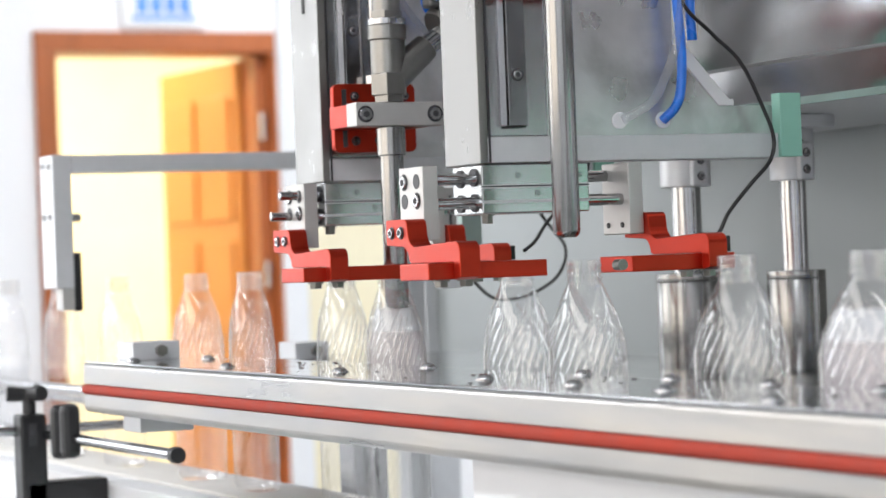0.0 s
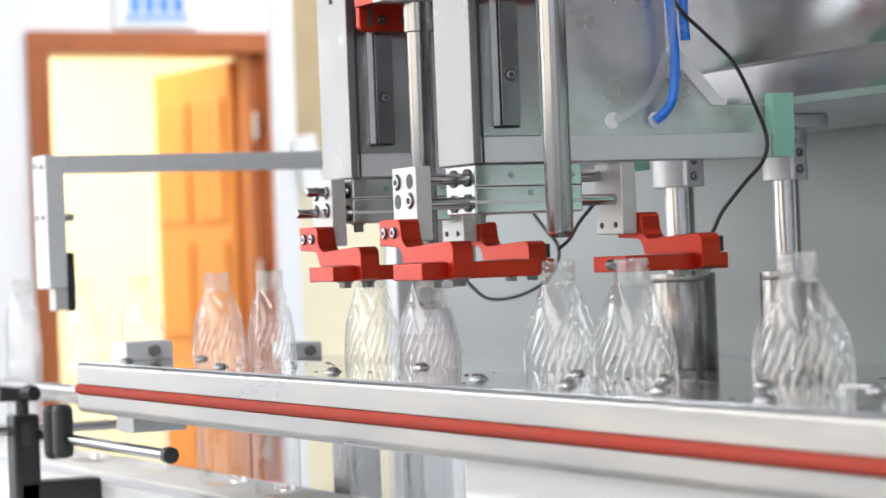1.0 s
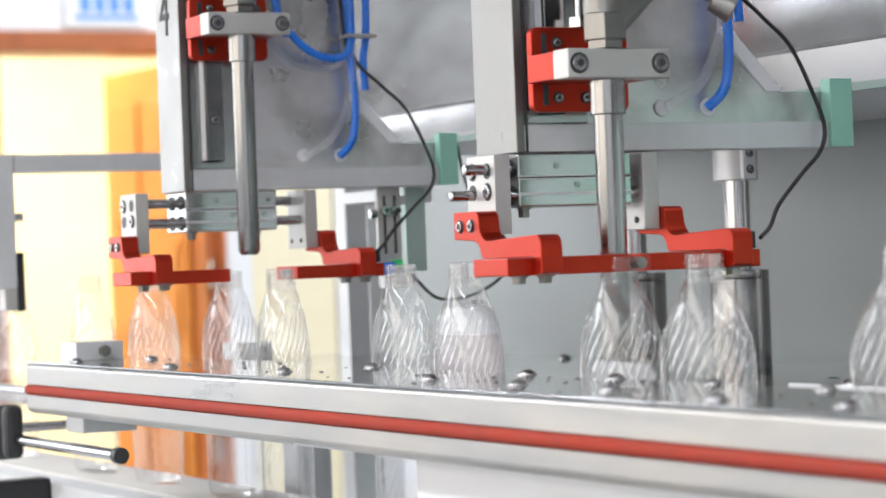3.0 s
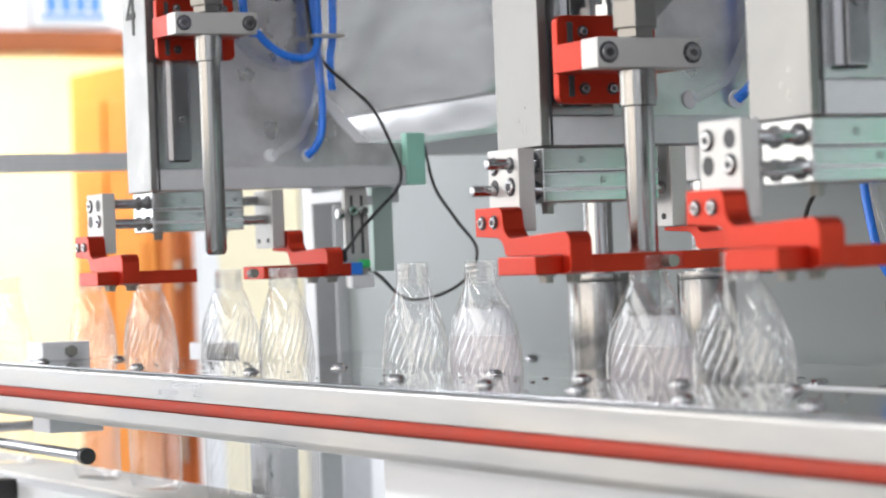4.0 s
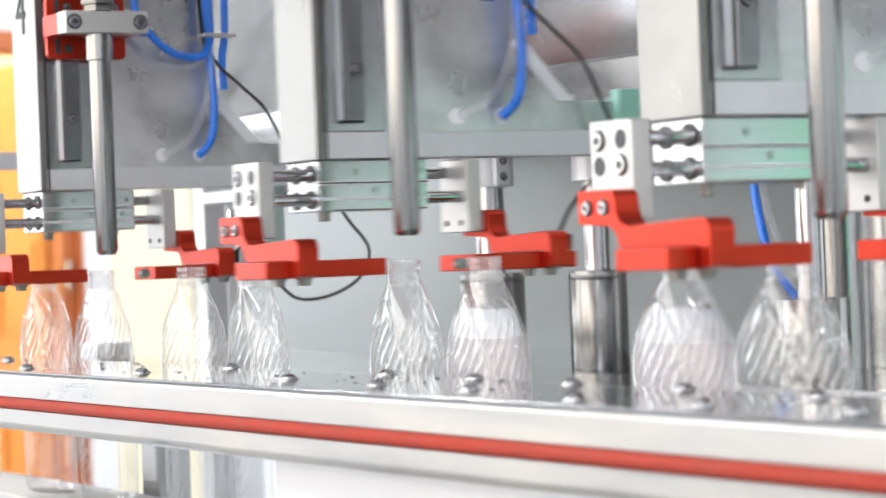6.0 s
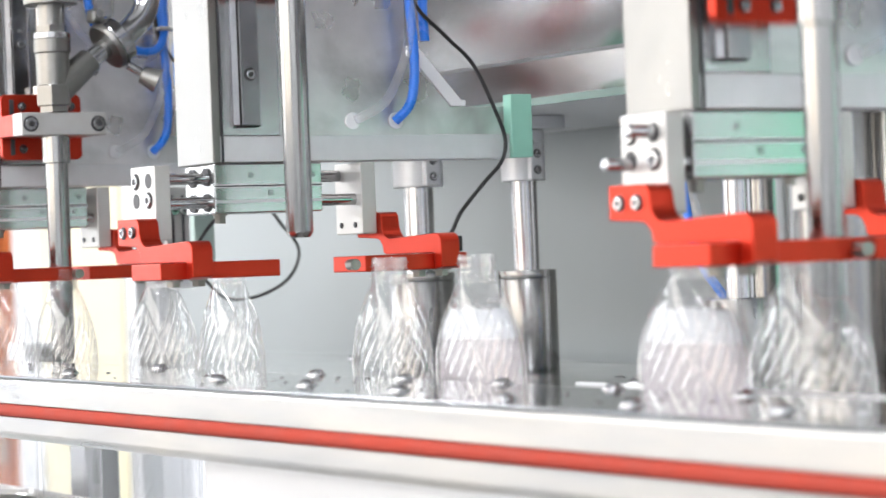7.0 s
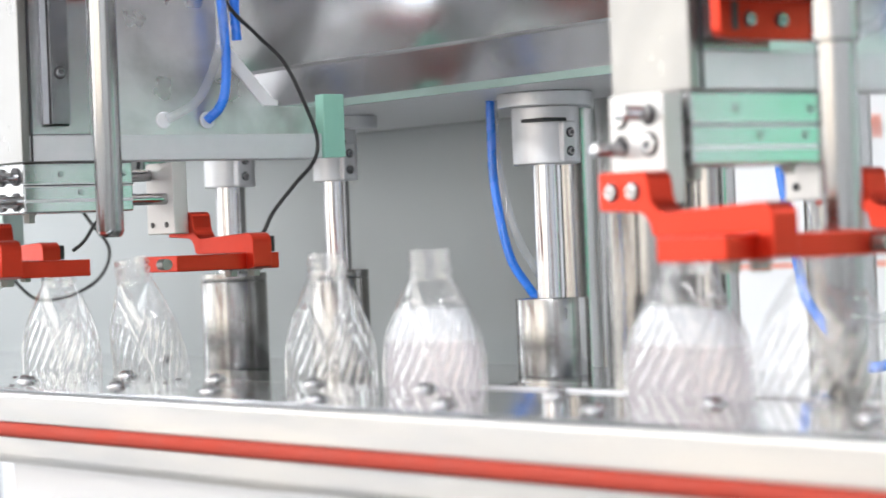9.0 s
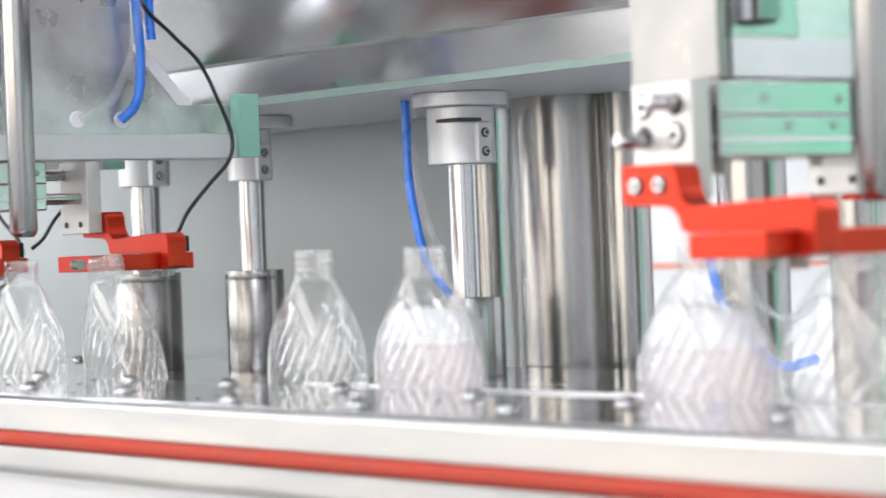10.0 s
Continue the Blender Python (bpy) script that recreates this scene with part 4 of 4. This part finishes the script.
def filling_mesh(z0, z1, shrink=0.0014, top=0.0):
    """What fills the bottle between two heights, with an uneven top."""
    bm = bmesh.new()
    seg, n = 72, 16
    rings = []
    for i in range(n + 1):
        z = z0 + (z1 - z0) * i / n
        a, b = half_axes(z)
        a, b = a - 0.0016 - shrink, b - 0.0016 - shrink
        rings.append([bm.verts.new((a * math.cos(2 * math.pi * j / seg), b * math.sin(2 * math.pi * j / seg),
                                    z + (top * noise.noise((j * 0.45, 1.7, i)) if i == n else 0))) for j in range(seg)])
    for a, b in zip(rings, rings[1:]):
        for j in range(seg):
            bm.faces.new((a[j], a[(j + 1) % seg], b[(j + 1) % seg], b[j]))
    bm.faces.new(rings[0][::-1])
    bm.faces.new(rings[-1])
    return bm


def bubbles():
    """Soap bubbles in a loose layer on the foam, against the wall."""
    bm = bmesh.new()
    for k in range(46):
        z, u, r = random.uniform(0.1905, 0.1985), random.uniform(0, 2 * math.pi), random.uniform(0.0009, 0.0026)
        a, b = half_axes(z)
        q = random.uniform(0.75, 0.93)
        m = Matrix.Translation(((a - 0.003) * q * math.cos(u), (b - 0.003) * q * math.sin(u), z)) @ Matrix.Diagonal((r, r, r, 1))
        bmesh.ops.create_icosphere(bm, subdivisions=2, radius=1, matrix=m)
    return bm


BOTTLES = []
FIRST = None
# each bottle: the offset of its place from the belt's even run, time by time
STARTS = [[(0, -2.30), (10, -2.05)], [(0, -2.05), (10, -1.80)], [(0, -1.80), (10, -1.5)], [(0, -1.55), (10, -1.2)], [(0, -1.30), (4.5, -1.2), (10, -0.98)],
          [(0, -1.042), (2.5, -1.02), (4.5, -0.957), (7, -0.82), (10, -0.80)], [(0, -0.785), (2.5, -0.717), (4.5, -0.656), (5.5, -0.643), (10, -0.63)],
          [(0, -0.549), (2.5, -0.494), (4.5, -0.481), (10, -0.483)], [(0, -0.274), (2.5, -0.265), (10, -0.267)], [(0, -0.105), (2.5, -0.128), (7, -0.128), (10, -0.112)],
          [(0, 0.139), (10, 0.138)], [(0, 0.265), (10, 0.263)], [(0, 0.511), (10, 0.511)], [(0, 0.632), (10, 0.624)], [(0, 0.861), (10, 0.861)],
          [(0, 1.019), (10, 1.019)], [(0, 1.25), (10, 1.25)], [(0, 1.39), (10, 1.39)]]
FULL = {11: None, 12: (1.9, 4.4), 15: None, 16: None}
for i, offs in enumerate(STARTS):
    if FIRST is None:
        FIRST = empty("bottle", (offs[0][1], 0, 0.895), "clear plastic bottle with diagonal ribs and threaded neck", "bottle", "bottles on the conveyor")
        part("body", bottle_body(), PET, FIRST, "", True)
        part("neck", bottle_neck(), PETNECK, FIRST, "threaded bottle neck", True)
        b = FIRST
    else:
        b = copy_thing(FIRST, pose(offs[0][1], 0, 0.895, 0, 0, (i * 37) % 9 - 4))
    b.rotation_euler.y = radians(((i * 53) % 7 - 3) * 0.25)
    liquid = None
    if i in FULL:
        b["label"] = "clear ribbed bottle filled with thin foaming liquid"
        liquid = part("liquid", filling_mesh(0.10, 0.1715), LIQ, b, "thin pinkish liquid", True)
        part("foam", filling_mesh(0.1718, 0.1925, 0.0016, 0.003), FOAM, liquid, "white foam on the liquid", True)
        part("bubbles", bubbles(), PETNECK, liquid, "clear soap bubbles on the foam", True)
    BOTTLES.append((b, offs, liquid, FULL.get(i)))


# ---- what moves ----
def motions():
    speed = 0.0865
    for b, offs, liquid, times in BOTTLES:
        turn = b.rotation_euler.to_matrix().to_4x4()
        at = lambda t: Matrix.Translation((float(np.interp(t, [o[0] for o in offs], [o[1] for o in offs])) + speed * t, 0, 0.895)) @ turn
        lean = 9.0 if b is BOTTLES[9][0] else 0.0
        tip = lambda t: radians(-lean * min(1.0, max(0.0, (t - 7.2) / 1.5)))
        walk(b, [(t / 2, Matrix.Translation((0, -0.16 * math.sin(tip(t / 2)), 0.0245 * abs(math.sin(tip(t / 2))))) @ at(t / 2) @ Matrix.Rotation(-tip(t / 2), 4, "X")) for t in range(0, 21)])
        if liquid and times:
            low = Matrix.Translation((0, 0, -0.066))
            walk(liquid, [(0, low), (times[0], low), (times[1], Matrix()), (10, Matrix())])
    outer = [(0, 0.218), (0.5, 0.260), (1.0, 0.301), (1.5, 0.342), (1.6, 0.345), (1.75, 0.265), (2.0, 0.102), (2.2, 0.02), (2.35, 0), (6.2, 0), (6.35, 0.003),
             (7.0, 0.062), (7.5, 0.108), (8.0, 0.152), (8.5, 0.196), (9.0, 0.231), (9.5, 0.275), (10.0, 0.32)]
    last = [(0, 0.31), (0.7, 0.37), (2.5, 0.37), (2.7, 0.34), (3.2, 0.06), (3.45, 0)] + [r for r in outer if r[0] > 6]
    middle = [(0, 0), (1.15, 0), (1.3, 0.008), (1.5, 0.027), (2.0, 0.071), (2.5, 0.115), (4.0, 0.248), (4.5, 0.291), (5.0, 0.336), (5.4, 0.37), (5.5, 0.366), (5.6, 0.325),
              (5.7, 0.27), (6.0, 0.06), (6.2, 0.008), (6.3, 0), (10, 0)]
    # 1: jaws shut, 0: open; nozzle 1: raised
    jaws_o = [(0, 1), (1.15, 1), (1.4, 0), (6.3, 0), (6.6, 1), (10, 1)]
    jaws_m = [(0, 0), (1.1, 0), (1.4, 1), (4.92, 1), (5.3, 0), (10, 0)]
    lift_o = [(0, 0), (0.62, 0), (0.95, 1), (6.7, 1), (7.15, 0), (9.55, 0), (9.9, 1), (10, 1)]
    lift_a = [(0, 0), (0.62, 0), (0.95, 1), (6.5, 1), (6.92, 0), (9.55, 0), (9.9, 1), (10, 1)]
    lift_m = [(0, 1), (1.5, 1), (1.8, 0), (4.5, 0), (4.8, 1), (10, 1)]
    for (h, front, rear, n), x0, run, jw, lf in zip(HEADS, (-0.021, 0.532, 1.115), (outer, middle, last), (jaws_o, jaws_m, jaws_o), (lift_a, lift_m, lift_o)):
        walk(h, [(t, Matrix.Translation((x0 + d, 0, 0))) for t, d in run])
        walk(front, [(t, Matrix.Translation((0, 0.033 * k, 0))) for t, k in jw])
        walk(rear, [(t, Matrix.Translation((0, -0.027 * k - (0.006 * (1 - k) if x0 < 0 else 0), 0))) for t, k in jw])
        walk(n, [(t, Matrix.Translation((0, 0, 0.106 * k - (0.0095 if x0 != 0.532 else 0.006)))) for t, k in lf])


motions()
